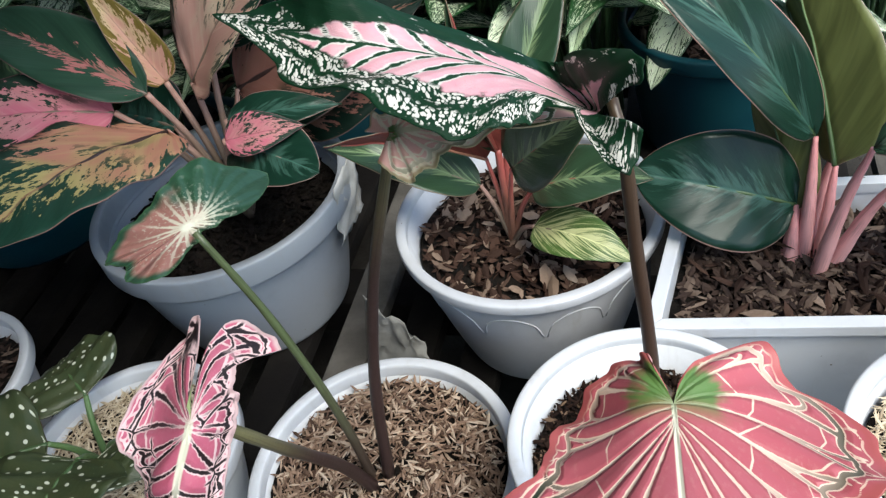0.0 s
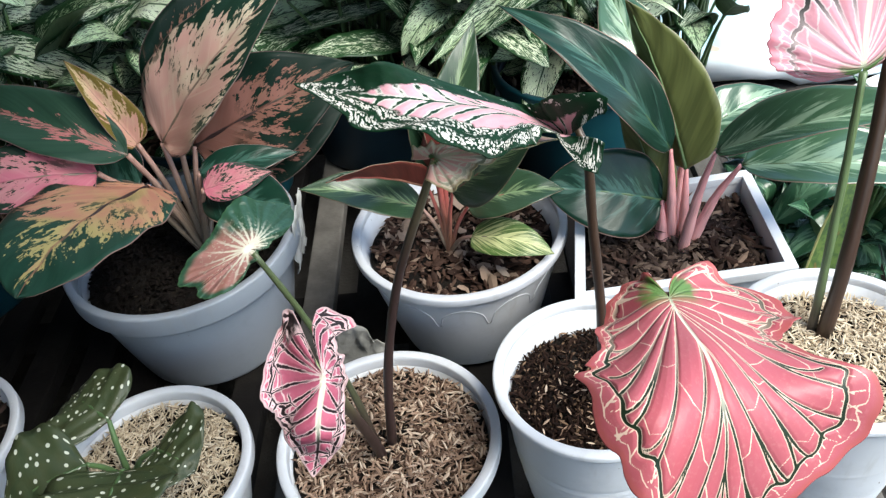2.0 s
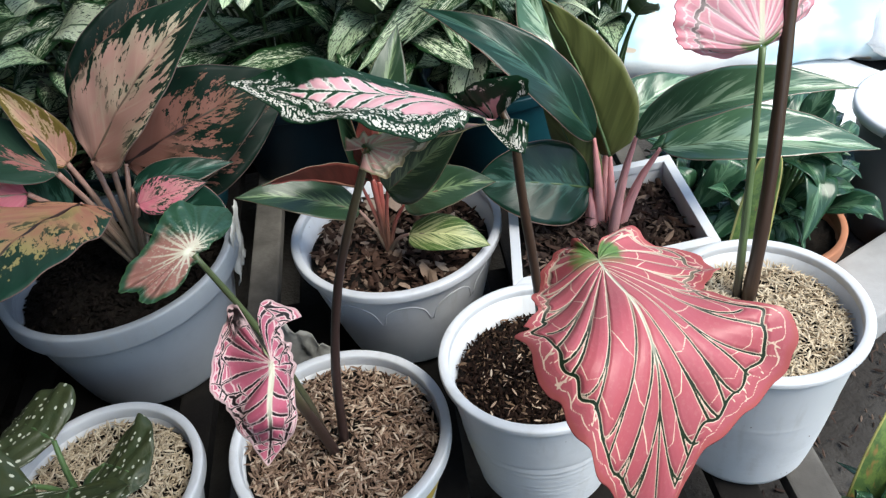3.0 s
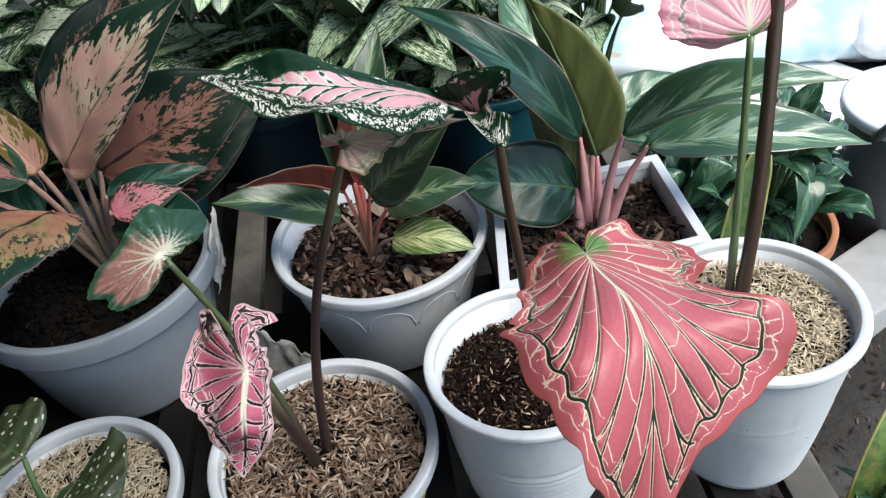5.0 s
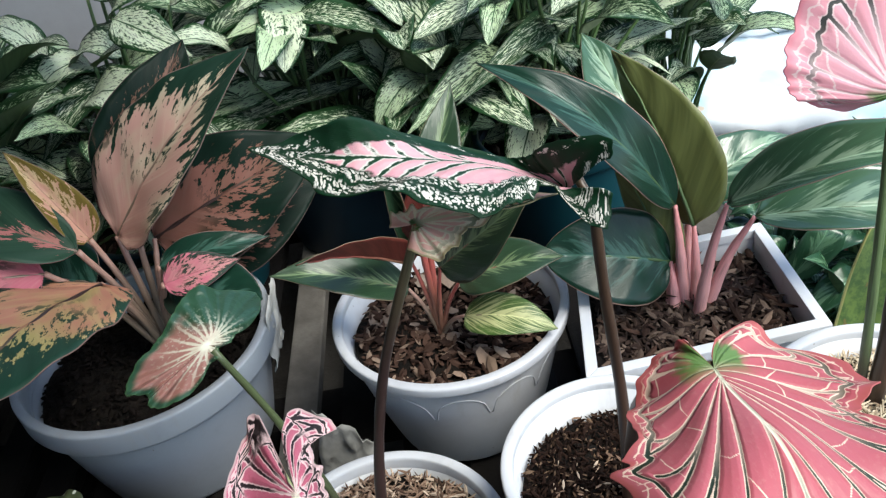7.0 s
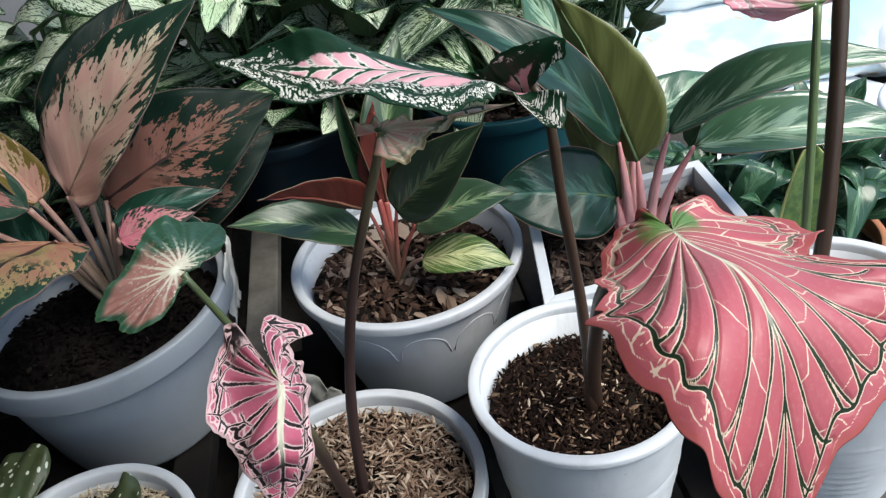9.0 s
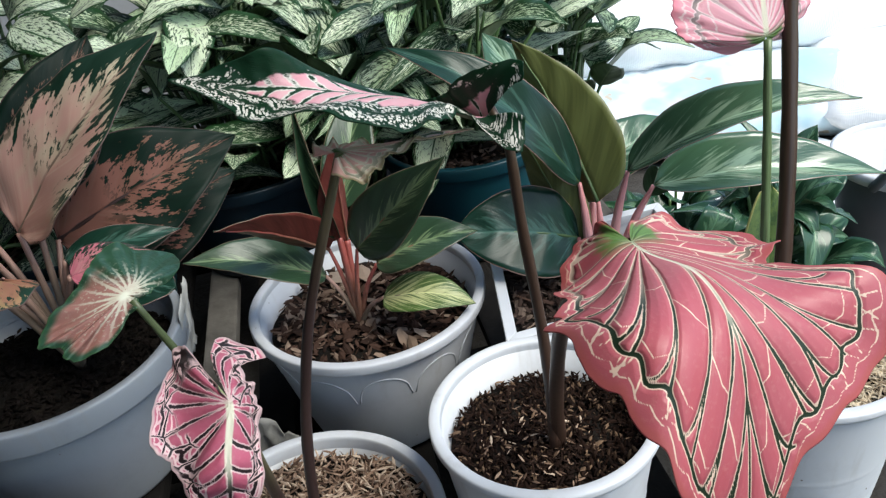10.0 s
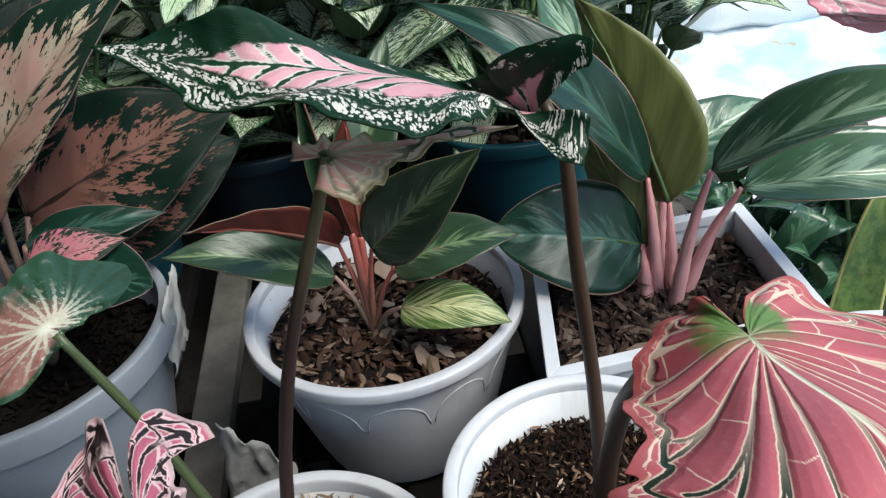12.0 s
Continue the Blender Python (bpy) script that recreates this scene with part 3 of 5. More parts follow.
def heart_leaf(parent, keys, mats, outline=None, rays=(150, 122, 97, 74, 54, 37), ribs=(0.2, 0.36, 0.52, 0.68), ripple=0.02, label="", seed=1, nr=64, na=220, close=True, twigs=True, name="leaf", loop=0.8, heavy=0.0008, scallop=0.0, dense=1.0, forks=0.0, puffy=0.005, rib_open=(42, 1.15)):
    """A heart-shaped leaf on its stalk's end: flat outline, vein net, then bent through its key places."""
    rng = np.random.RandomState(seed)
    half = outline or HEART
    full = half + [(x, -y) for x, y in half[::-1] if abs(y) > 1e-6] if outline is None else outline
    ang = np.array([math.atan2(y, x) for x, y in full])
    rad = np.array([math.hypot(x, y) for x, y in full])
    order = np.argsort(ang)
    ang, rad = ang[order], rad[order]
    lim = max(abs(ang[0]), abs(ang[-1]))

    def reach(t):
        k = np.interp(t, ang, rad)
        for dt in (-0.01, 0.01):
            k = k + np.interp(np.clip(np.asarray(t) + dt, ang[0], ang[-1]), ang, rad)
        return k / 3 * (1 + 0.012 * np.sin(np.asarray(t) * 17 + seed) + 0.008 * np.sin(np.asarray(t) * 41 + 2 * seed))

    na = na | 1
    kk = np.linspace(-1, 1, na)
    th = np.where(kk < 0, -ang[0], ang[-1]) * np.sign(kk) * np.abs(kk) ** 1.3
    ro = np.linspace(0, 1, nr) ** 0.9
    X = np.array([(r * reach(t) * math.cos(t), r * reach(t) * math.sin(t)) for r in ro for t in th])
    rho = np.repeat(ro, na)
    size = np.tile(reach(th), nr)
    veins, twig, rings = [[(0, 0), (reach(0.0) * 0.97, 0)]], [], []

    def curve(start, t0, t1, r1):
        e = np.array([r1 * reach(t1) * math.cos(t1), r1 * reach(t1) * math.sin(t1)])
        s = np.asarray(start, float)
        c = s + np.linalg.norm(e - s) * 0.55 * np.array([math.cos(t0), math.sin(t0)])
        k = np.linspace(0, 1, 12)[:, None]
        return (1 - k) ** 2 * s + 2 * k * (1 - k) * c + k * k * e

    for sg in (1, -1):
        ends = []
        def far(t):
            return loop + (0.965 - loop) * np.exp(-(np.asarray(t) / 0.3) ** 2)

        for a in rays:
            t0 = radians(a + rng.uniform(-4, 4)) * sg
            t1 = max(min(t0 * 0.93, ang[-1]), ang[0])
            ln = curve((0.05 * max(0.0, math.cos(t0)), 0), t0 * 1.02, t1, far(t1))
            veins.append(ln)
            ends.append(ln)
        for x in ribs:
            t1 = math.atan2(0.8 * 0.3 * (1 - x) + 0.03, x + 0.3 * (1 - x)) * sg * rib_open[1]
            ln = curve((x * reach(0.0), 0), sg * radians(rib_open[0]), t1, float(far(t1)))
            veins.append(ln)
            ends.append(ln)
        if forks > 0:
            fan = sorted(ends, key=lambda ln: abs(math.atan2(ln[-1][1], ln[-1][0])))
            for ln, nx in zip(fan[:-1], fan[1:]):
                k = rng.randint(5, 8)
                p, q = np.asarray(ln[k]), (np.asarray(ln[-1]) * (1 - forks) + np.asarray(nx[-1]) * forks) * (1 + scallop * 0.8)
                c = p + (np.asarray(ln[k + 3]) - p) * 0.9 + (q - p) * 0.2
                k2 = np.linspace(0, 1, 9)[:, None]
                veins.append((1 - k2) ** 2 * p + 2 * k2 * (1 - k2) * c + k2 ** 2 * q)
                for f in (5, 9):
                    a2, b2 = np.asarray(ln[f]), np.asarray(nx[min(11, f + 1)])
                    if np.linalg.norm(a2 - b2) > 0.05:
                        twig.append([a2, (a2 + b2) / 2 * 1.05 + rng.uniform(-0.012, 0.012, 2), b2])
        if close:
            angs = sorted(math.atan2(ln[-1][1], ln[-1][0]) for ln in ends)

            def zig(t, angs=angs):
                near = np.min(np.abs(np.asarray(t)[:, None] - np.array(angs)[None]), axis=1)
                return scallop * np.clip(near / 0.16, 0, 1)

            arc = np.linspace(angs[0], angs[-1], 160)
            wig = far(arc) + 0.012 * np.sin(arc * 21 + seed) + 0.01 * np.sin(arc * 47) + zig(arc)
            veins.append([wig[i] * reach(a) * np.array([math.cos(a), math.sin(a)]) for i, a in enumerate(arc)])
            rings.append(veins.pop())
            arc = np.linspace(angs[0], angs[-1], 90)
            wig = (1 + far(arc)) / 2 + 0.01 + 0.012 * np.sin(arc * 33 + seed) + 0.01 * np.sin(arc * 71)
            twig.append([wig[i] * reach(a) * np.array([math.cos(a), math.sin(a)]) for i, a in enumerate(arc)])
            a = angs[0]
            while a < angs[-1]:
                a += rng.uniform(0.03, 0.065) / dense / max(0.3, reach(a))
                a1 = max(min(a + rng.uniform(-0.05, 0.05), ang[-1]), ang[0])
                p, e = float(far(a)) * reach(a) * np.array([math.cos(a), math.sin(a)]), max(rng.uniform(0.88, 0.95), float(far(a)) + 0.01) * reach(a1) * np.array([math.cos(a1), math.sin(a1)])
                twig.append([p, (p + e) / 2 + rng.uniform(-0.008, 0.008, 2), e])
        if twigs:
            for i, ln in enumerate(ends):
                nx = ends[min(i + 1, len(ends) - 1)]
                for k in (8,):
                    p = ln[k]
                    q = nx[min(11, k + rng.randint(1, 3))]
                    m = (p + q) / 2 + rng.uniform(-0.015, 0.015, 2)
                    twig.append([p, p * 0.4 + m * 0.6 + (p * 0.02), m, q])
                for k in () if close else (9, 10, 11):
                    p = ln[k]
                    t = math.atan2(p[1], p[0]) + rng.uniform(-0.1, 0.1)
                    t = max(min(t, ang[-1]), ang[0])
                    e = 0.965 * reach(t) * np.array([math.cos(t), math.sin(t)])
                    twig.append([p, (p + e) / 2 + rng.uniform(-0.008, 0.008, 2), e])
    vd = seg_dist(X, veins)
    if rings:
        vd = np.minimum(vd, np.maximum(seg_dist(X, rings) - heavy, 0))
    td = seg_dist(X, twig) if twig else np.full(len(X), 1.0)
    V = spline2(keys, X)
    G = V.reshape(nr, na, 3)
    Nn = unit(np.cross(np.gradient(G, axis=0), np.gradient(G, axis=1)))
    Nn[0] = Nn[2]
    tt = np.tile(th, nr).reshape(nr, na)
    rr = rho.reshape(nr, na)
    length = np.linalg.norm(np.asarray(keys[0][1]) - np.asarray(keys[1][1]))
    amp = ripple * length * rr ** 2 * (np.sin(tt * 9 + seed) + 0.7 * np.sin(tt * 17 + seed * 2))
    puff = puffy * length * np.clip(vd.reshape(nr, na) / 0.05, 0, 1) * np.clip((rr * size.reshape(nr, na) - 0.08) / 0.3, 0, 1)
    V = (G + Nn * (amp + puff)[..., None]).reshape(-1, 3)
    F = [(i * na + j, (i + 1) * na + j, (i + 1) * na + j + 1, i * na + j + 1) for i in range(nr - 1) for j in range(na - 1)]
    uv = [((x + 1.2) / 3, (y + 1.5) / 3) for x, y in X]
    return thicken(mesh_object(name, V, F, mats, parent, label, uv, {"vein": vd, "twig": td, "rim": (1 - rho) * size}), 0.0006)


def lathe(name, profile, mat, parent, at, label="", seg=72, shape=None, smooth=True):
    """A turned body from (radius, height) points; shape(angle, r, z) may change the radius."""
    a = np.linspace(0, 2 * np.pi, seg, endpoint=False)
    V = []
    for r, z in profile:
        for t in a:
            k = shape(t, r, z) if shape else r
            V.append((at[0] + k * math.cos(t), at[1] + k * math.sin(t), at[2] + z))
    F = [(i * seg + j, i * seg + (j + 1) % seg, (i + 1) * seg + (j + 1) % seg, (i + 1) * seg + j) for i in range(len(profile) - 1) for j in range(seg)]
    return mesh_object(name, V, F, mat, parent, label, smooth=smooth)


def round_pot(name, x, y, z0, top, r, r_low, mat, label, lip=0.012, ribs=False, scallop=False, wall=0.004, category="pot"):
    pot = thing(name, (x, y, z0), label, category)
    h = top - z0

    def rad(z):
        return r_low + (r - 0.004 - r_low) * (z / h) ** 0.85

    prof = [(0.001, 0.002), (r_low * 0.7, 0.002), (r_low * 0.72, 0.0), (r_low - 0.003, 0.0), (r_low, 0.003)]
    steps = 44
    for i in range(1, steps + 1):
        z = 0.003 + (h - lip + 0.002) * i / steps
        k = rad(z)
        if ribs and z < h * 0.55:
            k += 0.0011 * math.sin(z * 2 * math.pi / 0.0075)
        prof.append((k, z))
    prof += [(rad(h) - wall, h - lip + 0.005), (rad(h * 0.6) - wall, h * 0.6), (rad(h * 0.25) - wall, h * 0.25), (0.001, h * 0.25)]
    if scallop:
        for k in range(12):
            pts = []
            for i in range(13):
                w = -1 + 2 * i / 12
                t = 2 * math.pi * (k + 0.5 + w * 0.47) / 12
                z = h * (0.62 + 0.2 * math.sqrt(max(0.0, 1 - w * w)))
                pts.append((x + (rad(z) + 0.0001) * math.cos(t), y + (rad(z) + 0.0001) * math.sin(t), z0 + z))
            tube("relief_arch", pts, 0.0006, 0.0006, mat, pot, n=40, seg=8)
    lathe("body", prof, mat, pot, (x, y, z0), seg=96)
    q = rad(h) - wall - 0.0006
    ring = [(q, h - lip - 0.004), (q, h - 0.003), (q + 0.0003, h - 0.0008), (q + 0.001, h), (r - 0.0016, h), (r - 0.0004, h - 0.0005), (r, h - 0.0016), (r, h - 0.004), (r, h - lip + 0.002), (r - 0.0006, h - lip + 0.0006), (rad(h - lip) - 0.002, h - lip)]
    lathe("rim", ring, mat, pot, (x, y, z0), seg=96)
    return pot


def flakes(name, n, sample, z, size, mat, label, seed, heap=0.004, category="mulch", slim=0.27, tilt=0.35, boat=0.3):
    """Loose chips: each a small keeled sliver, lying every way."""
    rng = np.random.RandomState(seed)
    P = np.array([sample(rng) for _ in range(n)])
    L = rng.uniform(size[0], size[1], n) / 2
    W = L * slim * rng.uniform(0.7, 1.3, n)
    yaw = rng.uniform(0, 2 * np.pi, n)
    pit = rng.normal(0, tilt, n)
    rol = rng.normal(0, 0.5, n)
    d = np.stack([np.cos(yaw) * np.cos(pit), np.sin(yaw) * np.cos(pit), np.sin(pit)], 1)
    s = np.stack([-np.sin(yaw) * np.cos(rol), np.cos(yaw) * np.cos(rol), np.sin(rol)], 1)
    up = np.cross(d, s)
    hz = z + heap * rng.rand(n) + 0.0025 * np.sin(P[:, 0] * 70 + seed) * np.cos(P[:, 1] * 60) + np.abs(np.sin(pit)) * L * 0.5
    c = np.column_stack([P, hz])
    k = W * boat
    V = np.stack([c - d * L[:, None], c - d * (L * 0.3)[:, None] + s * W[:, None], c + d * (L * 0.45)[:, None] + s * (W * 0.8)[:, None], c + d * L[:, None],
                  c + d * (L * 0.4)[:, None] - s * (W * 0.9)[:, None], c - d * (L * 0.4)[:, None] - s * (W * 0.85)[:, None],
                  c + up * (k * 2)[:, None] - d * (L * 0.2)[:, None], c + up * (k * 2)[:, None] + d * (L * 0.3)[:, None]], 1).reshape(-1, 3)
    base = np.array([(0, 5, 6), (0, 6, 1), (1, 6, 7), (1, 7, 2), (2, 7, 3), (3, 7, 4), (4, 7, 6), (4, 6, 5)])
    F = (base[None] + (np.arange(n) * 8)[:, None, None]).reshape(-1, 3)
    ob = mesh_object(name, V, F, mat, smooth=False)
    return tagged(ob, label, category, kind="stuff")


def disc(x, y, r):
    def s(rng):
        a, k = rng.uniform(0, 2 * np.pi), r * math.sqrt(rng.rand())
        return x + k * math.cos(a), y + k * math.sin(a)
    return s


def soil_disc(name, x, y, z, r, mat, label, seed):
    rng = np.random.RandomState(seed)
    V, F = [(x, y, z)], []
    seg, rings = 64, 16
    for i in range(1, rings + 1):
        for j in range(seg):
            t = 2 * math.pi * j / seg
            k = r * i / rings
            V.append((x + k * math.cos(t), y + k * math.sin(t), z + rng.uniform(-0.0025, 0.0025) - 0.003 * (i / rings) ** 4))
    F += [(0, 1 + j, 1 + (j + 1) % seg) for j in range(seg)]
    F += [(1 + (i - 1) * seg + j, 1 + i * seg + j, 1 + i * seg + (j + 1) % seg, 1 + (i - 1) * seg + (j + 1) % seg) for i in range(1, rings) for j in range(seg)]
    return tagged(mesh_object(name, V, F, mat), label, "soil", kind="stuff")


def box_bm(size, bevel=0.002, m=None):
    bm = bmesh.new()
    bmesh.ops.create_cube(bm, size=1.0, matrix=Matrix.Diagonal((*size, 1)))
    bmesh.ops.bevel(bm, geom=bm.edges[:], offset=bevel, segments=2, affect="EDGES", profile=0.7)
    if m is not None:
        bmesh.ops.transform(bm, matrix=m, verts=bm.verts)
    return bm


# ---------------------------------------------------------------- the setting
def sheet(name, x0, y0, x1, y1, z, mat, nx, ny, rough):
    V = []
    for j in range(ny + 1):
        for i in range(nx + 1):
            x, y = x0 + (x1 - x0) * i / nx, y0 + (y1 - y0) * j / ny
            V.append((x, y, z + rough * noise.noise(Vector((x * 9, y * 9, 3)))))
    F = [(j * (nx + 1) + i, j * (nx + 1) + i + 1, (j + 1) * (nx + 1) + i + 1, (j + 1) * (nx + 1) + i) for j in range(ny) for i in range(nx)]
    return mesh_object(name, V, F, mat)


GZ = -0.14
tagged(sheet("ground", -60, -60, 60, 60, GZ - 0.02, GROUND, 2, 2, 0), "bare damp earth with grit", "ground", kind="structure")
tagged(sheet("ground_near", -1.6, -1.0, 2.4, 2.6, GZ, GROUND, 120, 110, 0.012), "uneven damp earth beside the rack", "ground", kind="structure")
wall_bm = box_bm((2.6, 0.12, 2.2), 0.004, pose(-0.95, 1.55, GZ + 1.1, 0, 0, -6))
wall_me = bpy.data.meshes.new("wall_back")
wall_bm.to_mesh(wall_me)
wall_bm.free()
wall_me.materials.append(WALL)
tagged(new("wall_back", wall_me), "grey painted wall behind the plants", "wall", kind="structure")

def slab(name, size, m, mat, label):
    bm = box_bm(size, 0.004, m)
    me = bpy.data.meshes.new(name)
    bm.to_mesh(me)
    bm.free()
    me.materials.append(mat)
    return tagged(new(name, me), label, name.split("_")[0], kind="structure")


# Added out of view on the left: keeps sky light off that side.
slab("wall_side", (0.12, 3.4, 2.2), pose(-0.95, -0.1, GZ + 1.1), BLOCKER_DARK, "unseen dark wall added to block light from the left")

# Added overhead, out of view, to cut sky light on the left plants.
slab("eave", (1.65, 1.75, 0.05), pose(-0.75, 0.07, 1.06), BLOCKER_DARK, "unseen dark slab added overhead to shade the left plants")

# the slatted rack under the pots
EY = unit(np.array([0.235, 0.972, 0.0]))
EX = np.array([EY[1], -EY[0], 0.0])
YAW = -math.degrees(math.atan2(EY[0], EY[1]))
rack = thing("slatted_rack", (0, 0.45, -0.06), "low weathered wooden rack of parallel slats under the pots", "rack")
rack_rng = random.Random(5)
for k in range(-9, 9):
    c = np.array([-0.155, 0.6, 0.0]) + EX * 0.062 * k
    ln = 1.25
    part("slat", box_bm((0.036, ln, 0.018), 0.003, pose(c[0], c[1], -0.0095 - rack_rng.uniform(0, 0.002), 0, rack_rng.uniform(-1, 1), YAW)), WOOD if k in (0, 8) else WOOD_SHADED, rack)
for k in (-0.42, 0.0, 0.42):
    c = np.array([-0.155, 0.6, 0.0]) + EX * 0.062 * -0.5 + EY * k
    part("bearer", box_bm((1.12, 0.05, 0.045), 0.003, pose(c[0], c[1], -0.0425, 0, 0, YAW)), WOOD_SHADED, rack)
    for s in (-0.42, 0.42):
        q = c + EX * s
        part("foot", box_bm((0.06, 0.06, -GZ - 0.06), 0.003, pose(q[0], q[1], (GZ - 0.065) / 2, 0, 0, YAW)), WOOD_SHADED, rack)

# ---------------------------------------------------------------- pots
AX, AY = -0.2707, 0.5909
BX, BY = 0.0023, 0.5049
DX, DY = -0.1172, 0.3075
QX, QY = 0.051, 0.2763
FX, FY = 0.2234, 0.2259
GX, GY = -0.3157, 0.3543
round_pot("plant_pot", AX, AY, 0, 0.142, 0.1199, 0.084, POT_SHADED, "large greyish white plastic pot darkened for shade, with black soil", lip=0.024)
round_pot("plant_pot", BX, BY, 0, 0.1355, 0.1073, 0.069, POT_MILK, "white plastic pot with a scalloped relief band", lip=0.01, scallop=True)
round_pot("plant_pot", DX, DY, 0, 0.1, 0.0928, 0.066, POT_WHITE, "low white plastic pot filled with brown rice husk", lip=0.014)
round_pot("plant_pot", QX, QY, 0, 0.148, 0.0805, 0.056, POT_WHITE, "tall white plastic pot with dark compost", lip=0.007, ribs=True)
round_pot("plant_pot", FX, FY, 0, 0.1655, 0.081, 0.056, POT_WHITE, "tall white ribbed plastic pot full of pale husk", lip=0.007, ribs=True)
round_pot("plant_pot", GX, GY, 0, 0.09, 0.086, 0.062, POT_WHITE, "low white plastic pot with pale husk under begonia leaves", lip=0.014)
HX, HY = -0.524, 0.447
round_pot("plant_pot", HX, HY, 0, 0.092, 0.088, 0.062, POT_WHITE, "low white plastic pot with dark soil", lip=0.014)
soil_disc("potting_soil", HX, HY, 0.07, 0.076, SOIL, "dark soil in a white pot", 7)
flakes("bark_mulch", 420, disc(HX, HY, 0.073), 0.071, (0.006, 0.016), BARK_GREY, "dark mulch in a white pot", 23, slim=0.36)
soil_disc("potting_soil", AX, AY, 0.108, 0.106, SOIL, "black moist potting soil", 1)
soil_disc("potting_soil", BX, BY, 0.112, 0.092, SOIL, "dark soil under mulch", 2)
soil_disc("potting_soil", DX, DY, 0.086, 0.082, SOIL, "dark soil under rice husk", 3)
soil_disc("potting_soil", QX, QY, 0.118, 0.0690, SOIL, "black compost", 4)
soil_disc("potting_soil", FX, FY, 0.147, 0.069, SOIL, "soil under pale husk", 5)
soil_disc("potting_soil", GX, GY, 0.076, 0.075, SOIL, "soil under pale husk", 6)
flakes("soil_crumbs", 1500, disc(AX, AY, 0.104), 0.108, (0.004, 0.011), SOIL_CRUMB, "black soil crumbs with few pale fibres", 11, slim=0.5)
flakes("bark_mulch", 1250, disc(BX, BY, 0.087), 0.112, (0.005, 0.017), BARK, "brown leaf and bark mulch", 12, slim=0.38, boat=0.16)
flakes("bark_mulch", 14, disc(BX, BY, 0.079), 0.116, (0.016, 0.028), BARK_PALE, "few large pale dry leaf bits on mulch", 22, slim=0.6, boat=0.1)
flakes("rice_husk", 3200, disc(DX, DY, 0.0795), 0.084, (0.008, 0.0128), HUSK_BROWN, "brown rice husk covering the soil", 13, heap=0.007, slim=0.2)
flakes("compost_husk", 3600, disc(QX, QY, 0.067), 0.118, (0.003, 0.0095), HUSK_DARK, "dark compost mixed with husk", 14, slim=0.3, tilt=0.6)
flakes("compost_husk", 110, disc(QX - 0.014, QY - 0.004, 0.045), 0.12, (0.004, 0.008), HUSK_BROWN, "pale husk bits scattered over compost", 15)
flakes("rice_husk", 3400, disc(FX, FY, 0.067), 0.147, (0.007, 0.0125), HUSK_PALE, "pale straw-coloured rice husk", 16, slim=0.15)
flakes("rice_husk", 3000, disc(GX, GY, 0.072), 0.076, (0.0075, 0.0125), HUSK_PALE, "pale straw-coloured rice husk", 17, slim=0.17)

# a painted mark under the lip of the low pot
mark_V, mark_F = [], []
for i in range(25):
    t = radians(-78 + 66 * i / 24)
    for z in (0.048, 0.076):
        k = 0.066 + (0.0888 - 0.066) * (z / 0.1) ** 0.85 + 0.0006
        mark_V.append((DX + k * math.cos(t), DY + k * math.sin(t), z))
    if i:
        mark_F.append((2 * i - 2, 2 * i, 2 * i + 1, 2 * i - 1))
low_pot = bpy.data.objects["plant_pot.002"]
mesh_object("painted_band", mark_V, mark_F, BAND, low_pot, "faded yellow painted band")


def scrap(points, n, label, seed):
    """A torn, crumpled bit of thin plastic between four corners."""
    a, b2, c2, d2 = (np.array(p, float) for p in points)
    V = []
    for i in range(n + 1):
        for j in range(n + 1):
            u, v = i / n, j / n
            p = a * (1 - u) * (1 - v) + b2 * u * (1 - v) + c2 * u * v + d2 * (1 - u) * v
            k = noise.noise(Vector((u * 4 + seed, v * 4, 0)))
            e = noise.noise(Vector((u * 9, v * 9, seed)))
            V.append(p + np.array([0.006 * k, 0.006 * e, 0.004 * k + (0.006 * e if j == n else 0)]))
    F = [(i * (n + 1) + j, (i + 1) * (n + 1) + j, (i + 1) * (n + 1) + j + 1, i * (n + 1) + j + 1) for i in range(n) for j in range(n)]
    ob = mesh_object("plastic_scrap", V, F, [SCRAP, SCRAP])
    thicken(ob, 0.0006)
    return tagged(ob, label, "scrap")


scrap([(-0.152, 0.475, 0.002), (-0.092, 0.44, 0.002), (-0.1, 0.448, 0.06), (-0.142, 0.478, 0.092)], 12, "crumpled pale plastic scrap leaning on a pot", 3)
scrap([(-0.165, 0.545, 0.09), (-0.148, 0.6, 0.09), (-0.142, 0.6, 0.158), (-0.156, 0.55, 0.15)], 12, "torn pale nursery bag beside a pot rim", 6)

# square planter, its soft sides a little out of square
PC = [Vector((0.0663, 0.3547, 0.0000)), Vector((0.2545, 0.3230, 0.0000)), Vector((0.2887, 0.4595, 0.0000)), Vector((0.1200, 0.4887, 0.0000))]
CH = 0.147
PM = (PC[0] + PC[1] + PC[2] + PC[3]) / 4
planter = thing("square_planter", tuple(PM), "square white plastic planter filled with bark mulch", "planter")


def inset(k, d):
    """Corner k of the planter's rim moved inwards by d."""
    a, b = (PC[k - 1] - PC[k]).normalized(), (PC[(k + 1) % 4] - PC[k]).normalized()
    return PC[k] + (a + b) * d


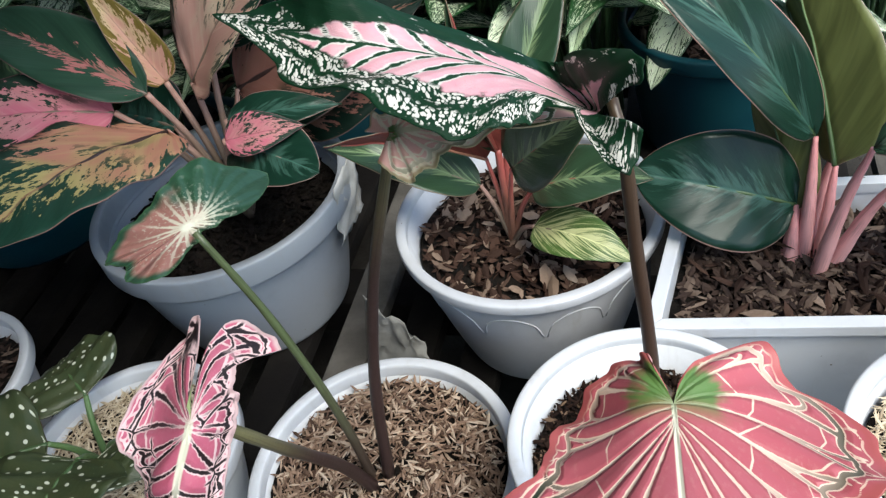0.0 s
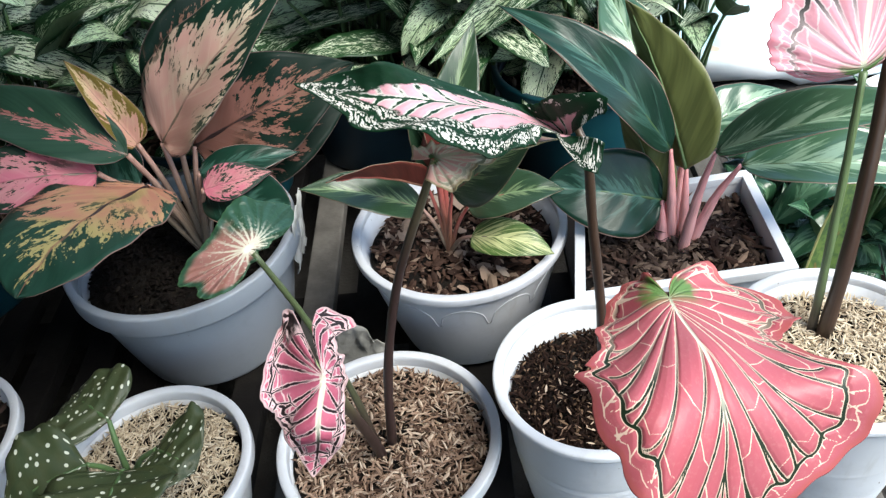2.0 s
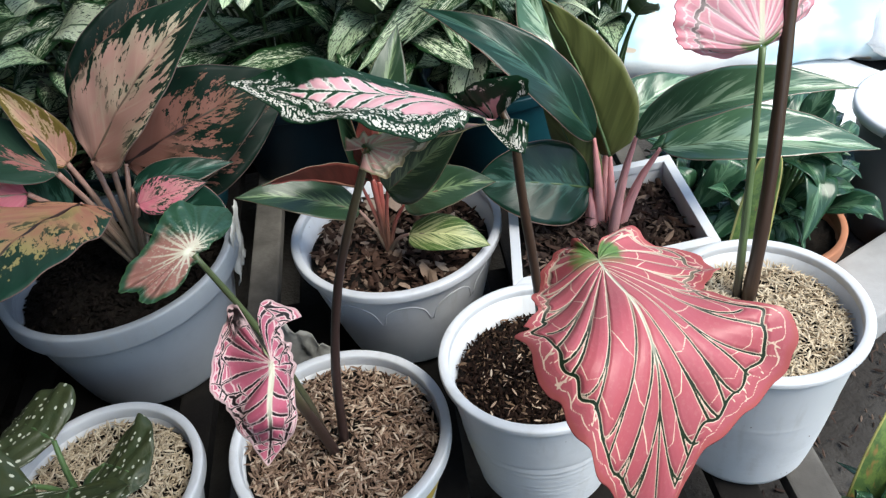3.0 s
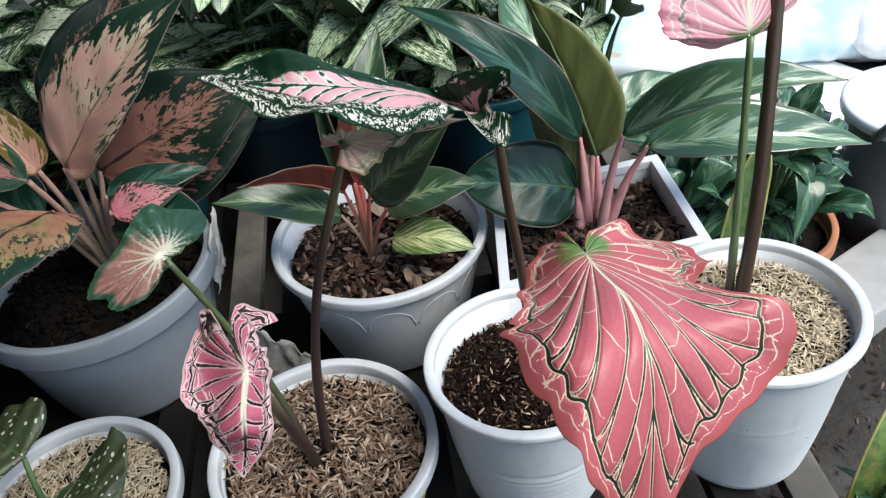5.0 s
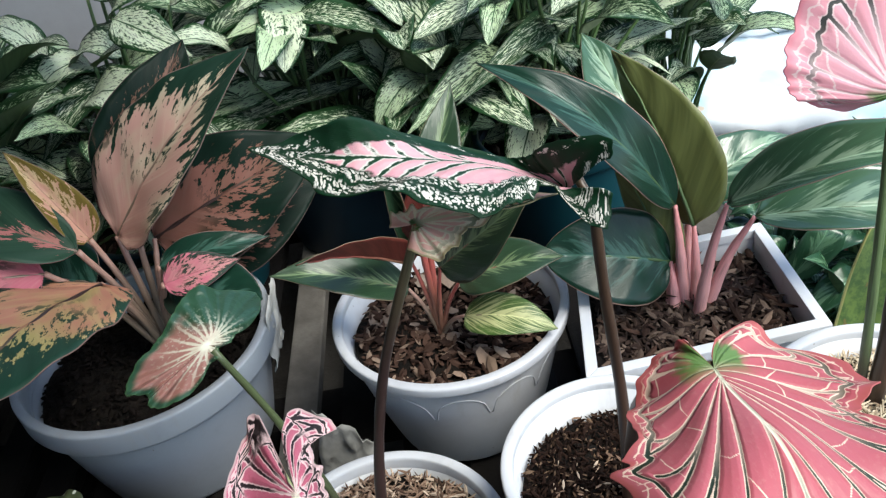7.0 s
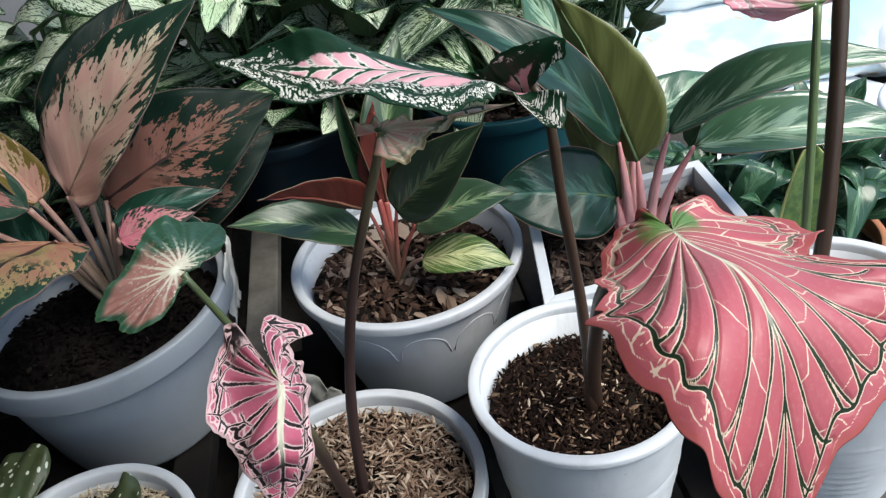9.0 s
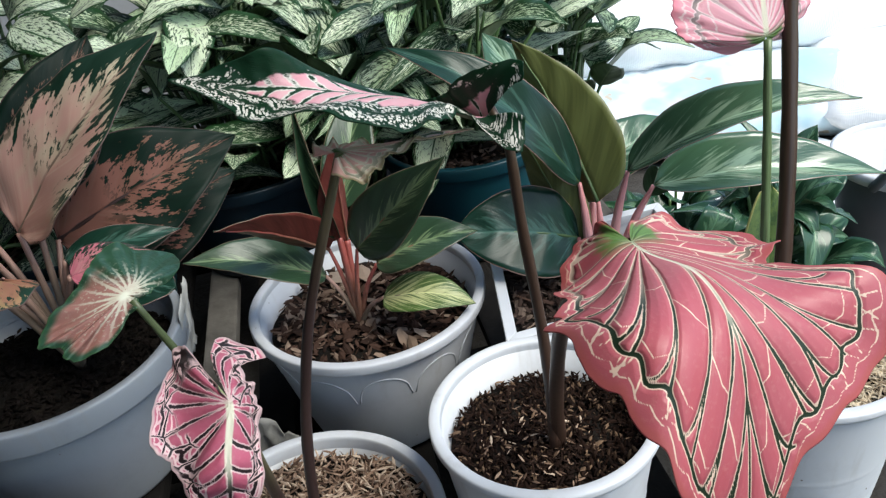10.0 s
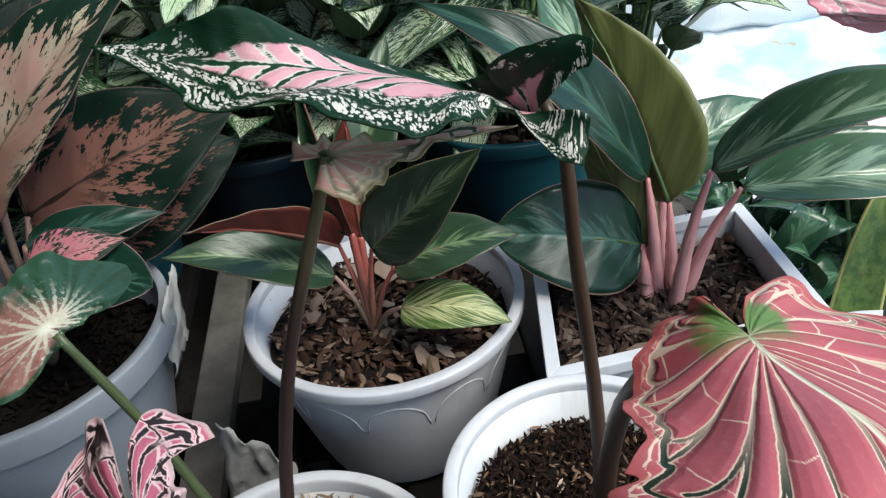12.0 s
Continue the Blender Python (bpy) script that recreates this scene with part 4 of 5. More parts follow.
def strip(name, k, d0, d1, z0, z1, e0, e1):
    """One side of the planter: offsets d0 to d1 at height z1, e0 to e1 at height z0."""
    j = (k + 1) % 4
    bm = bmesh.new()
    vs = [bm.verts.new((p.x, p.y, z)) for z, o, i in ((z0, e0, e1), (z1, d0, d1)) for p in (inset(k, o), inset(j, o), inset(j, i), inset(k, i))]
    for f in ((3, 2, 1, 0), (4, 5, 6, 7), (0, 1, 5, 4), (1, 2, 6, 5), (2, 3, 7, 6), (3, 0, 4, 7)):
        bm.faces.new([vs[i] for i in f])
    bmesh.ops.bevel(bm, geom=bm.edges[:], offset=0.001, segments=2, affect="EDGES", profile=0.7)
    part(name, bm, POT_WHITE, planter)


for k, nm in enumerate(("front_panel", "side_panel", "back_panel", "side_panel")):
    strip(nm, k, 0.004, 0.0075, 0.0, CH - 0.007, 0.012, 0.0155)
    strip("rim", k, -0.001, 0.0085, CH - 0.009, CH, -0.001, 0.0085)
base_bm = bmesh.new()
lower = [base_bm.verts.new((inset(k, 0.0156).x, inset(k, 0.0156).y, 0.004)) for k in range(4)]
base_bm.faces.new(lower)
part("base", base_bm, POT_WHITE, planter)


def planter_point(u, v, d=0.012):
    a, b, c, e = (inset(k, d) for k in range(4))
    return (a * (1 - u) + b * u) * (1 - v) + (e * (1 - u) + c * u) * v


soil_V = [(*planter_point(i / 12, j / 12, 0.0085)[:2], CH - 0.026 + 0.003 * noise.noise(Vector((i, j, 2.5)))) for j in range(13) for i in range(13)]
soil_F = [(j * 13 + i, j * 13 + i + 1, (j + 1) * 13 + i + 1, (j + 1) * 13 + i) for j in range(12) for i in range(12)]
tagged(mesh_object("potting_soil", soil_V, soil_F, SOIL), "dark soil under bark", "soil", kind="stuff")


def square(rng):
    p = planter_point(rng.rand(), rng.rand(), 0.014)
    return p[0], p[1]


flakes("bark_mulch", 1700, square, CH - 0.024, (0.005, 0.016), BARK_GREY, "dark brown bark mulch", 18, slim=0.36, boat=0.16)
flakes("bark_mulch", 60, square, CH - 0.02, (0.015, 0.034), BARK, "long dry bark strips", 19, slim=0.22, boat=0.16)

# ---------------------------------------------------------------- caladiums in the front pots
spot = thing("caladium_plant", (0.05, 0.262, 0.12), "caladium with one green leaf, pink heart and white flecks", "plant")
tube("stem", [(0.05, 0.262, 0.115), (0.055, 0.275, 0.2), (0.05, 0.282, 0.29), (0.047, 0.284, 0.345), (0.045, 0.297, 0.362)], 0.0042, 0.0026, STEM_BROWN, spot)
SPOT = [(1.0, 0.0), (0.93, 0.018), (0.86, 0.045), (0.76, 0.11), (0.62, 0.21), (0.48, 0.29), (0.28, 0.37), (0.1, 0.385), (-0.04, 0.36), (-0.1, 0.28), (-0.11, 0.17), (-0.07, 0.08), (-0.16, 0.14), (-0.29, 0.22), (-0.38, 0.2), (-0.42, 0.08),
        (-0.42, -0.03), (-0.48, -0.14), (-0.36, -0.25), (-0.15, -0.34), (0.08, -0.38), (0.28, -0.37), (0.48, -0.29), (0.62, -0.21), (0.76, -0.11), (0.86, -0.045), (0.93, -0.018)]
heart_leaf(spot, [((0, 0), (0.037, 0.299, 0.356)), ((1, 0), (-0.121, 0.34, 0.413)), ((0.72, 0), (-0.08, 0.329, 0.399)), ((0.4, 0.0), (-0.033, 0.32, 0.387)), ((0.2, 0.0), (0.001, 0.312, 0.377)),
                  ((0.66, -0.18), (-0.066, 0.33, 0.418)), ((0.42, -0.32), (-0.021, 0.348, 0.381)), ((0.2, -0.39), (0.014, 0.337, 0.366)),
                  ((0.7, 0.15), (-0.088, 0.311, 0.39)), ((0.48, 0.29), (-0.054, 0.286, 0.391)), ((0.26, 0.37), (-0.021, 0.264, 0.379)), ((0.06, 0.36), (0.003, 0.272, 0.378)), ((-0.08, 0.2), (0.014, 0.287, 0.377)),
                  ((-0.5, -0.14), (0.057, 0.27, 0.394)), ((-0.2, -0.28), (0.03, 0.31, 0.374)), ((-0.2, -0.1), (0.038, 0.288, 0.372)), ((-0.4, 0.02), (0.051, 0.272, 0.378)), ((-0.36, 0.2), (0.045, 0.268, 0.345)), ((-0.2, 0.15), (0.033, 0.283, 0.357)), ((-0.45, 0.12), (0.054, 0.270, 0.352))],
           [CAL_SPOT, BACK_SPOT], outline=SPOT,
           ripple=0.006, seed=3, close=False, twigs=False, na=300, rays=(140, 105, 75), ribs=(0.14, 0.24, 0.34, 0.44, 0.54, 0.64, 0.74, 0.84))

rose = thing("caladium_plant", (0.045, 0.255, 0.12), "caladium with one large drooping rose pink leaf", "plant")
tube("stem", [(0.056, 0.268, 0.115), (0.05, 0.255, 0.18), (0.036, 0.215, 0.27), (0.034, 0.175, 0.33), (0.039, 0.16, 0.341)], 0.0055, 0.0032, STEM_BROWN, rose)
heart_leaf(rose, [((0, 0), (0.039, 0.158, 0.343)), ((1, 0), (0.01, 0.051, 0.25)), ((0.3, 0), (0.03, 0.106, 0.359)), ((0.64, 0), (0.019, 0.066, 0.328)),
                  ((0.36, -0.47), (-0.024, 0.132, 0.342)), ((0.43, 0.48), (0.098, 0.083, 0.345)), ((0.54, 0.43), (0.097, 0.07, 0.32)), ((-0.06, 0.41), (0.092, 0.135, 0.335)), ((-0.16, 0.22), (0.073, 0.181, 0.332)),
                  ((0.14, 0.33), (0.075, 0.119, 0.339)), ((0.36, 0.24), (0.06, 0.084, 0.346)), ((0.02, -0.3), (0.006, 0.165, 0.325)), ((-0.1, -0.17), (0.026, 0.178, 0.335)), ((0.4, -0.32), (-0.013, 0.091, 0.358)),
                  ((0.55, -0.36), (-0.024, 0.082, 0.342)), ((0.76, -0.22), (-0.016, 0.053, 0.318)), ((0.66, 0.34), (0.074, 0.063, 0.312)), ((0.8, 0.2), (0.041, 0.056, 0.298)), ((-0.12, 0.08), (0.05, 0.172, 0.345)), ((-0.1, -0.07), (0.033, 0.172, 0.347))],
           [CAL_PINK, BACK_PINK],
           outline=[(1.0, 0.0), (0.92, 0.07), (0.86, 0.12), (0.76, 0.24), (0.69, 0.3), (0.64, 0.37), (0.53, 0.43), (0.43, 0.49), (0.36, 0.44), (0.3, 0.41), (0.2, 0.36), (0.14, 0.33), (0.06, 0.4), (0.0, 0.43), (-0.1, 0.41), (-0.13, 0.34), (-0.12, 0.28), (-0.18, 0.22), (-0.15, 0.13), (-0.12, 0.08), (-0.05, 0.02),
                    (0.93, -0.06), (0.86, -0.15), (0.74, -0.24), (0.68, -0.26), (0.61, -0.34), (0.55, -0.35), (0.5, -0.4), (0.42, -0.41), (0.37, -0.48), (0.31, -0.44), (0.27, -0.38), (0.18, -0.34), (0.1, -0.34), (0.0, -0.31), (-0.09, -0.23), (-0.13, -0.14), (-0.11, -0.06), (-0.04, -0.015)],
           rays=(152, 130, 110, 92, 75, 60, 46, 34, 23), ribs=(0.22, 0.42, 0.62), rib_open=(13, 0.6), ripple=0.012, seed=7, nr=150, na=620, loop=0.84, heavy=0.0014, scallop=0.03, dense=1.9, forks=0.5, twigs=False)

trio = thing("caladium_plant", (-0.117, 0.31, 0.085), "young caladium with three leaves on thin stems", "plant")
tube("stem", [(-0.116, 0.308, 0.08), (-0.104, 0.314, 0.17), (-0.083, 0.311, 0.26), (-0.053, 0.295, 0.35), (-0.047, 0.297, 0.363)], 0.0042, 0.0022, STEM_DARK, trio)
heart_leaf(trio, [((0, 0), (-0.046, 0.298, 0.364)), ((1, 0), (0.038, 0.306, 0.352)), ((0.4, -0.2), (-0.006, 0.292, 0.359)), ((0.4, 0.2), (0.0, 0.325, 0.345)),
                  ((-0.2, -0.28), (-0.043, 0.277, 0.353)), ((-0.32, 0.2), (-0.06, 0.311, 0.364))],
           [CAL_PALE, CAL_PALE], seed=5, ripple=0.02,
           outline=[(1, 0), (0.8, 0.1), (0.5, 0.17), (0.2, 0.22), (-0.05, 0.23), (-0.25, 0.2), (-0.33, 0.1), (0.8, -0.1), (0.5, -0.17), (0.2, -0.24), (-0.05, -0.3), (-0.25, -0.27), (-0.33, -0.1)])
tube("stem", [(-0.126, 0.308, 0.082), (-0.135, 0.32, 0.15), (-0.153, 0.331, 0.23), (-0.173, 0.337, 0.2965)], 0.0034, 0.0021, STEM_MOSS, trio)
heart_leaf(trio, [((0, 0), (-0.176, 0.338, 0.3)), ((1, 0), (-0.143, 0.392, 0.288)), ((0.5, 0.32), (-0.175, 0.378, 0.31)), ((0.4, -0.14), (-0.151, 0.36, 0.29)),
                  ((-0.3, 0.36), (-0.218, 0.34, 0.293)), ((-0.36, -0.2), (-0.205, 0.326, 0.282))],
           [CAL_BURST, BACK_GREEN], seed=9, ripple=0.03, close=False, rays=(158, 138, 118, 99, 82, 66, 50, 36, 22, 10), ribs=(),
           outline=[(1, 0), (0.85, 0.14), (0.62, 0.32), (0.4, 0.42), (0.12, 0.4), (-0.12, 0.43), (-0.36, 0.42), (-0.46, 0.26), (-0.4, 0.1), (-0.42, 0.01),
                    (0.8, -0.1), (0.5, -0.16), (0.22, -0.12), (0.03, -0.12), (-0.12, -0.24), (-0.28, -0.34), (-0.43, -0.26), (-0.46, -0.1), (-0.42, -0.01)])
tube("stem", [(-0.125, 0.303, 0.082), (-0.131, 0.285, 0.14), (-0.137, 0.247, 0.22), (-0.141, 0.21, 0.299)], 0.0046, 0.0028, STEM_DARK, trio)
heart_leaf(trio, [((0, 0), (-0.142, 0.203, 0.306)), ((1, 0), (-0.164, 0.183, 0.246)), ((0.45, 0.0), (-0.153, 0.182, 0.283)), ((0.1, -0.45), (-0.178, 0.211, 0.3)), ((-0.2, -0.43), (-0.164, 0.262, 0.294)), ((0.3, -0.29), (-0.174, 0.202, 0.284)), ((-0.05, -0.22), (-0.163, 0.232, 0.295)),
                  ((0.32, 0.27), (-0.135, 0.203, 0.279)), ((0.0, 0.2), (-0.131, 0.22, 0.293)), ((-0.2, 0.1), (-0.139, 0.236, 0.305)), ((-0.46, 0.12), (-0.133, 0.265, 0.299)), ((-0.4, 0.33), (-0.116, 0.257, 0.281)), ((0.7, 0.16), (-0.147, 0.186, 0.261)), ((0.7, -0.16), (-0.168, 0.192, 0.263))],
           [CAL_SMALL, BACK_PALE], seed=4, ripple=0.02, rays=(170, 158, 142, 122, 97, 74, 54, 37),
           outline=[(1, 0), (0.85, 0.1), (0.6, 0.21), (0.35, 0.26), (0.12, 0.22), (-0.08, 0.19), (-0.22, 0.19), (-0.36, 0.31), (-0.43, 0.27), (-0.47, 0.14), (-0.4, 0.06), (-0.15, 0.012),
                    (0.8, -0.12), (0.6, -0.2), (0.4, -0.27), (0.25, -0.3), (0.2, -0.41), (0.0, -0.47), (-0.2, -0.43), (-0.33, -0.31), (-0.34, -0.2), (-0.16, -0.05), (-0.04, -0.008)])

tall = thing("caladium_plant", (0.232, 0.225, 0.15), "tall caladium with a light pink leaf on two stalks", "plant")
tube("stem", [(0.223, 0.256, 0.148), (0.224, 0.26, 0.21), (0.23, 0.272, 0.29), (0.2355, 0.284, 0.358)], 0.0036, 0.0026, STEM_GREEN, tall)
tube("stem", [(0.228, 0.248, 0.148), (0.238, 0.257, 0.22), (0.253, 0.277, 0.3), (0.268, 0.3, 0.375), (0.29, 0.33, 0.48)], 0.0058, 0.0048, STEM_BROWN, tall)
heart_leaf(tall, [((0, 0), (0.2355, 0.285, 0.36)), ((1, 0), (0.265, 0.345, 0.47)), ((0.3, -0.36), (0.303, 0.335, 0.4)), ((0.3, 0.36), (0.19, 0.315, 0.405)),
                  ((-0.3, -0.3), (0.295, 0.315, 0.352)), ((-0.3, 0.3), (0.184, 0.294, 0.365)), ((0.4, 0.0), (0.248, 0.31, 0.41))],
           [CAL_LIGHT, BACK_PINK], seed=8, ripple=0.01, rays=(150, 125, 100, 78, 60, 44, 30, 17), ribs=(), loop=0.76)

# ---------------------------------------------------------------- pink and orange aglaonema in the big pot
U0 = (-0.25, 0.585, 0.11)
ag = thing("aglaonema_plant", U0, "aglaonema with large orange and pink leaves edged in green", "plant")


def stalked(plant, foot, base, tip, up, width, mats, stem_mat, shape="lance", bow=0.02, r=(0.0034, 0.0025), **kw):
    """A leaf with its stalk from the plant's foot."""
    f, b, t = (np.asarray(v, float) for v in (foot, base, tip))
    upv = np.asarray(up, float)
    u0 = upv if upv.ndim == 1 else upv.mean(0)
    tube("stem", [f, (f + b) / 2 + np.array([0, 0, 0.12 * np.linalg.norm(b - f)]), b], r[0], r[1], stem_mat, plant)
    kw.setdefault("rib", stem_mat)
    return blade(plant, [b, b * 0.67 + t * 0.33 + unit(u0) * bow * 0.92, b * 0.33 + t * 0.67 + unit(u0) * bow * 0.92, t], up, width, mats, shape, **kw)


stalked(ag, U0, (-0.253, 0.599, 0.246), (-0.099, 0.585, 0.381), (-0.25, -0.5, 0.7), 0.096, [AG_PEACH, BACK_GREEN], STEM_ROSE, "egg", 0.014, fold=0.3, wave=0.02)
stalked(ag, U0, (-0.231, 0.63, 0.216), (-0.056, 0.638, 0.262), (-0.2, -0.75, 0.6), 0.118, [AG_SHADED, BACK_GREEN], STEM_ROSE, "egg", 0.012, fold=0.15, wave=0.02, rib=STEM_DARK)
stalked(ag, U0, (-0.212, 0.655, 0.18), (-0.06, 0.68, 0.21), (-0.1, -0.75, 0.65), 0.11, [AG_SHADED, BACK_GREEN], STEM_ROSE, "egg", 0.012, fold=0.1, rib=STEM_DARK)
stalked(ag, U0, (-0.235, 0.62, 0.27), (-0.15, 0.68, 0.37), (0.1, -0.9, 0.5), 0.085, [AG_SHADED, BACK_GREEN], STEM_ROSE, "egg", 0.012, fold=0.2, rib=STEM_DARK)
stalked(ag, U0, (-0.275, 0.6, 0.25), (-0.305, 0.603, 0.344), (0.45, -0.7, 0.4), 0.046, [AG_YELLOW, BACK_OLIVE], STEM_ROSE, "egg", 0.0, fold=0.7)
stalked(ag, U0, (-0.28, 0.57, 0.258), (-0.45, 0.66, 0.31), (0.1, -0.5, 0.85), 0.065, [AG_GREEN, BACK_PINK], STEM_ROSE, "lance", 0.02, fold=0.3, wave=0.02)
stalked(ag, U0, (-0.272, 0.556, 0.23), (-0.358, 0.405, 0.257), (-0.1, -0.35, 0.92), 0.125, [AG_ORANGE, BACK_GREEN], STEM_ROSE, "oval", 0.018, fold=0.06, wave=0.015, rib=STEM_DARK)
stalked(ag, U0, (-0.31, 0.565, 0.25), (-0.43, 0.55, 0.27), (0.0, -0.5, 0.85), 0.07, [AG_PINK, BACK_GREEN], STEM_ROSE, "oval", 0.012, fold=0.1)
stalked(ag, U0, (-0.225, 0.56, 0.205), (-0.15, 0.508, 0.2), (0.2, -0.55, 0.85), 0.062, [LF_BLUE, BACK_GREEN], STEM_ROSE, "oval", 0.005, fold=0.12)
stalked(ag, U0, (-0.223, 0.54, 0.222), (-0.158, 0.545, 0.221), (-0.1, -0.7, 0.7), 0.036, [AG_PINK, BACK_GREEN], STEM_ROSE, "lance", 0.005, fold=0.3)
stalked(ag, U0, (-0.225, 0.565, 0.225), (-0.13, 0.565, 0.222), (-0.1, -0.5, 0.85), 0.036, [LF_BLUE, BACK_GREEN], STEM_ROSE, "lance", 0.005, fold=0.1)
stalked(ag, U0, (-0.29, 0.61, 0.2), (-0.37, 0.67, 0.19), (0, -0.5, 0.85), 0.08, [LF_BLUE, BACK_GREEN], STEM_ROSE, "oval", 0.01, fold=0.1)

# ---------------------------------------------------------------- striped aglaonema in the scalloped pot
V0 = (-0.012, 0.492, 0.113)
st = thing("aglaonema_plant", V0, "small aglaonema with narrow feathered green leaves and red stems", "plant")
stalked(st, V0, (-0.022, 0.505, 0.19), (-0.114, 0.42, 0.281), (-0.3, 0.2, 0.9), 0.05, [LF_STRIPE, BACK_RED], STEM_RED, "lance", 0.008, fold=0.35, r=(0.0026, 0.0014))
stalked(st, V0, (-0.03, 0.505, 0.165), (-0.139, 0.513, 0.216), (-0.1, -0.35, 0.9), 0.048, [LF_STRIPE, BACK_RED], STEM_ROSE, "lance", 0.012, fold=0.3, r=(0.0026, 0.0014))
stalked(st, V0, (-0.004, 0.48, 0.195), (0.054, 0.4, 0.292), (-0.35, -0.7, 0.5), 0.052, [LF_STRIPE, BACK_GREEN], STEM_RED, "lance", 0.008, fold=0.25, r=(0.0026, 0.0014))
stalked(st, V0, (0.01, 0.48, 0.175), (0.09, 0.44, 0.198), (0.0, -0.4, 0.9), 0.05, [LF_STRIPE, BACK_GREEN], STEM_RED, "lance", 0.01, fold=0.2, r=(0.0026, 0.0014))
stalked(st, V0, (0.006, 0.465, 0.15), (0.071, 0.419, 0.144), (0.1, -0.5, 0.85), 0.04, [LF_LIME, BACK_GREEN], STEM_ROSE, "egg", 0.012, fold=0.15, r=(0.0026, 0.0014))
stalked(st, V0, (0.0, 0.52, 0.215), (0.058, 0.585, 0.305), (-0.2, -0.8, 0.5), 0.046, [LF_STRIPE, BACK_GREEN], STEM_RED, "lance", 0.008, fold=0.3, r=(0.0026, 0.0014))
stalked(st, V0, (-0.012, 0.5, 0.2), (-0.028, 0.49, 0.33), (-0.5, -0.8, 0.1), 0.034, [LF_STRIPE, BACK_RED], STEM_RED, "lance", 0.002, fold=1.1, r=(0.0034, 0.0028))
stalked(st, V0, (-0.006, 0.5, 0.195), (-0.005, 0.475, 0.3), (-0.5, 0.8, 0.1), 0.04, [LF_STRIPE, BACK_RED], STEM_RED, "lance", 0.002, fold=0.5, r=(0.0034, 0.0028))

# ---------------------------------------------------------------- dark-leaved plant in the square planter
W0 = (0.188, 0.412, 0.115)
dk = thing("aglaonema_plant", W0, "plant with thick pink stems and broad dark green leaves", "plant")
RP = (0.0062, 0.0018)
stalked(dk, (0.196, 0.412, 0.11), (0.211, 0.443, 0.182), (0.19, 0.54, 0.313), (0.78, 0.6, 0.25), 0.088, [LF_GREEN, BACK_OLIVE], STEM_PINK, "egg", 0.008, r=RP, rib=STEM_LEAF, fold=0.38)
stalked(dk, (0.188, 0.418, 0.11), (0.2, 0.455, 0.2), (0.067, 0.533, 0.339), (0.05, -0.6, 0.75), 0.056, [LF_BLUE, BACK_OLIVE], STEM_PINK, "lance", 0.03, r=RP, rib=STEM_LEAF, fold=0.3)
stalked(dk, (0.178, 0.416, 0.11), (0.187, 0.44, 0.155), (0.08, 0.463, 0.188), (0.1, -0.75, 0.6), 0.082, [LF_BLUE, BACK_GREEN], STEM_PINK, "oval", 0.012, r=RP, rib=STEM_LEAF, fold=0.12)
stalked(dk, (0.192, 0.406, 0.11), (0.209, 0.396, 0.231), (0.354, 0.305, 0.28), (-0.2, -0.25, 0.95), 0.056, [LF_GREEN, BACK_OLIVE], STEM_PINK, "lance", 0.022, r=RP, rib=STEM_LEAF, fold=0.55)
stalked(dk, (0.2, 0.41, 0.11), (0.238, 0.4, 0.207), (0.414, 0.32, 0.192), (-0.1, -0.38, 0.9), 0.066, [LF_GREEN, BACK_GREEN], STEM_PINK, "lance", 0.014, r=RP, rib=STEM_LEAF, fold=0.5)
stalked(dk, (0.19, 0.425, 0.11), (0.225, 0.47, 0.19), (0.33, 0.48, 0.215), (0.0, -0.3, 0.95), 0.06, [LF_GREEN, BACK_GREEN], STEM_PINK, "lance", 0.012, r=RP, rib=STEM_LEAF, fold=0.2)
stalked(dk, (0.19, 0.425, 0.11), (0.205, 0.5, 0.22), (0.2, 0.62, 0.3), (-0.1, -0.8, 0.5), 0.07, [LF_GREEN, BACK_GREEN], STEM_PINK, "egg", 0.01, r=RP, rib=STEM_LEAF, fold=0.2)
stalked(dk, (0.176, 0.42, 0.11), (0.188, 0.44, 0.15), (0.165, 0.5, 0.25), (0.55, 0.75, 0.2), 0.045, [LF_GREEN, BACK_OLIVE], STEM_PINK, "egg", 0.004, r=RP, rib=STEM_LEAF, fold=0.3)

# ---------------------------------------------------------------- dotted begonia
bg = thing("begonia_plant", (GX, GY, 0.08), "begonia with dark leaves covered in white dots", "plant")
for tip, up, wd in (((-0.266, 0.305, 0.128), (0.2, -0.4, 0.9), 0.085), ((-0.335, 0.27, 0.13), (-0.1, -0.4, 0.9), 0.105), ((-0.41, 0.315, 0.13), (-0.3, -0.3, 0.9), 0.1), ((-0.37, 0.42, 0.128), (-0.2, 0.0, 0.95), 0.085)):
    t = np.array(tip)
    b = np.array([GX, GY, 0.13]) * 0.62 + t * 0.38
    stalked(bg, (GX - 0.02, GY, 0.075), b, tip, up, wd, [LF_DOTS, BACK_RED], STEM_LEAF, "egg", 0.008, fold=0.15, wave=0.03, r=(0.003, 0.002))

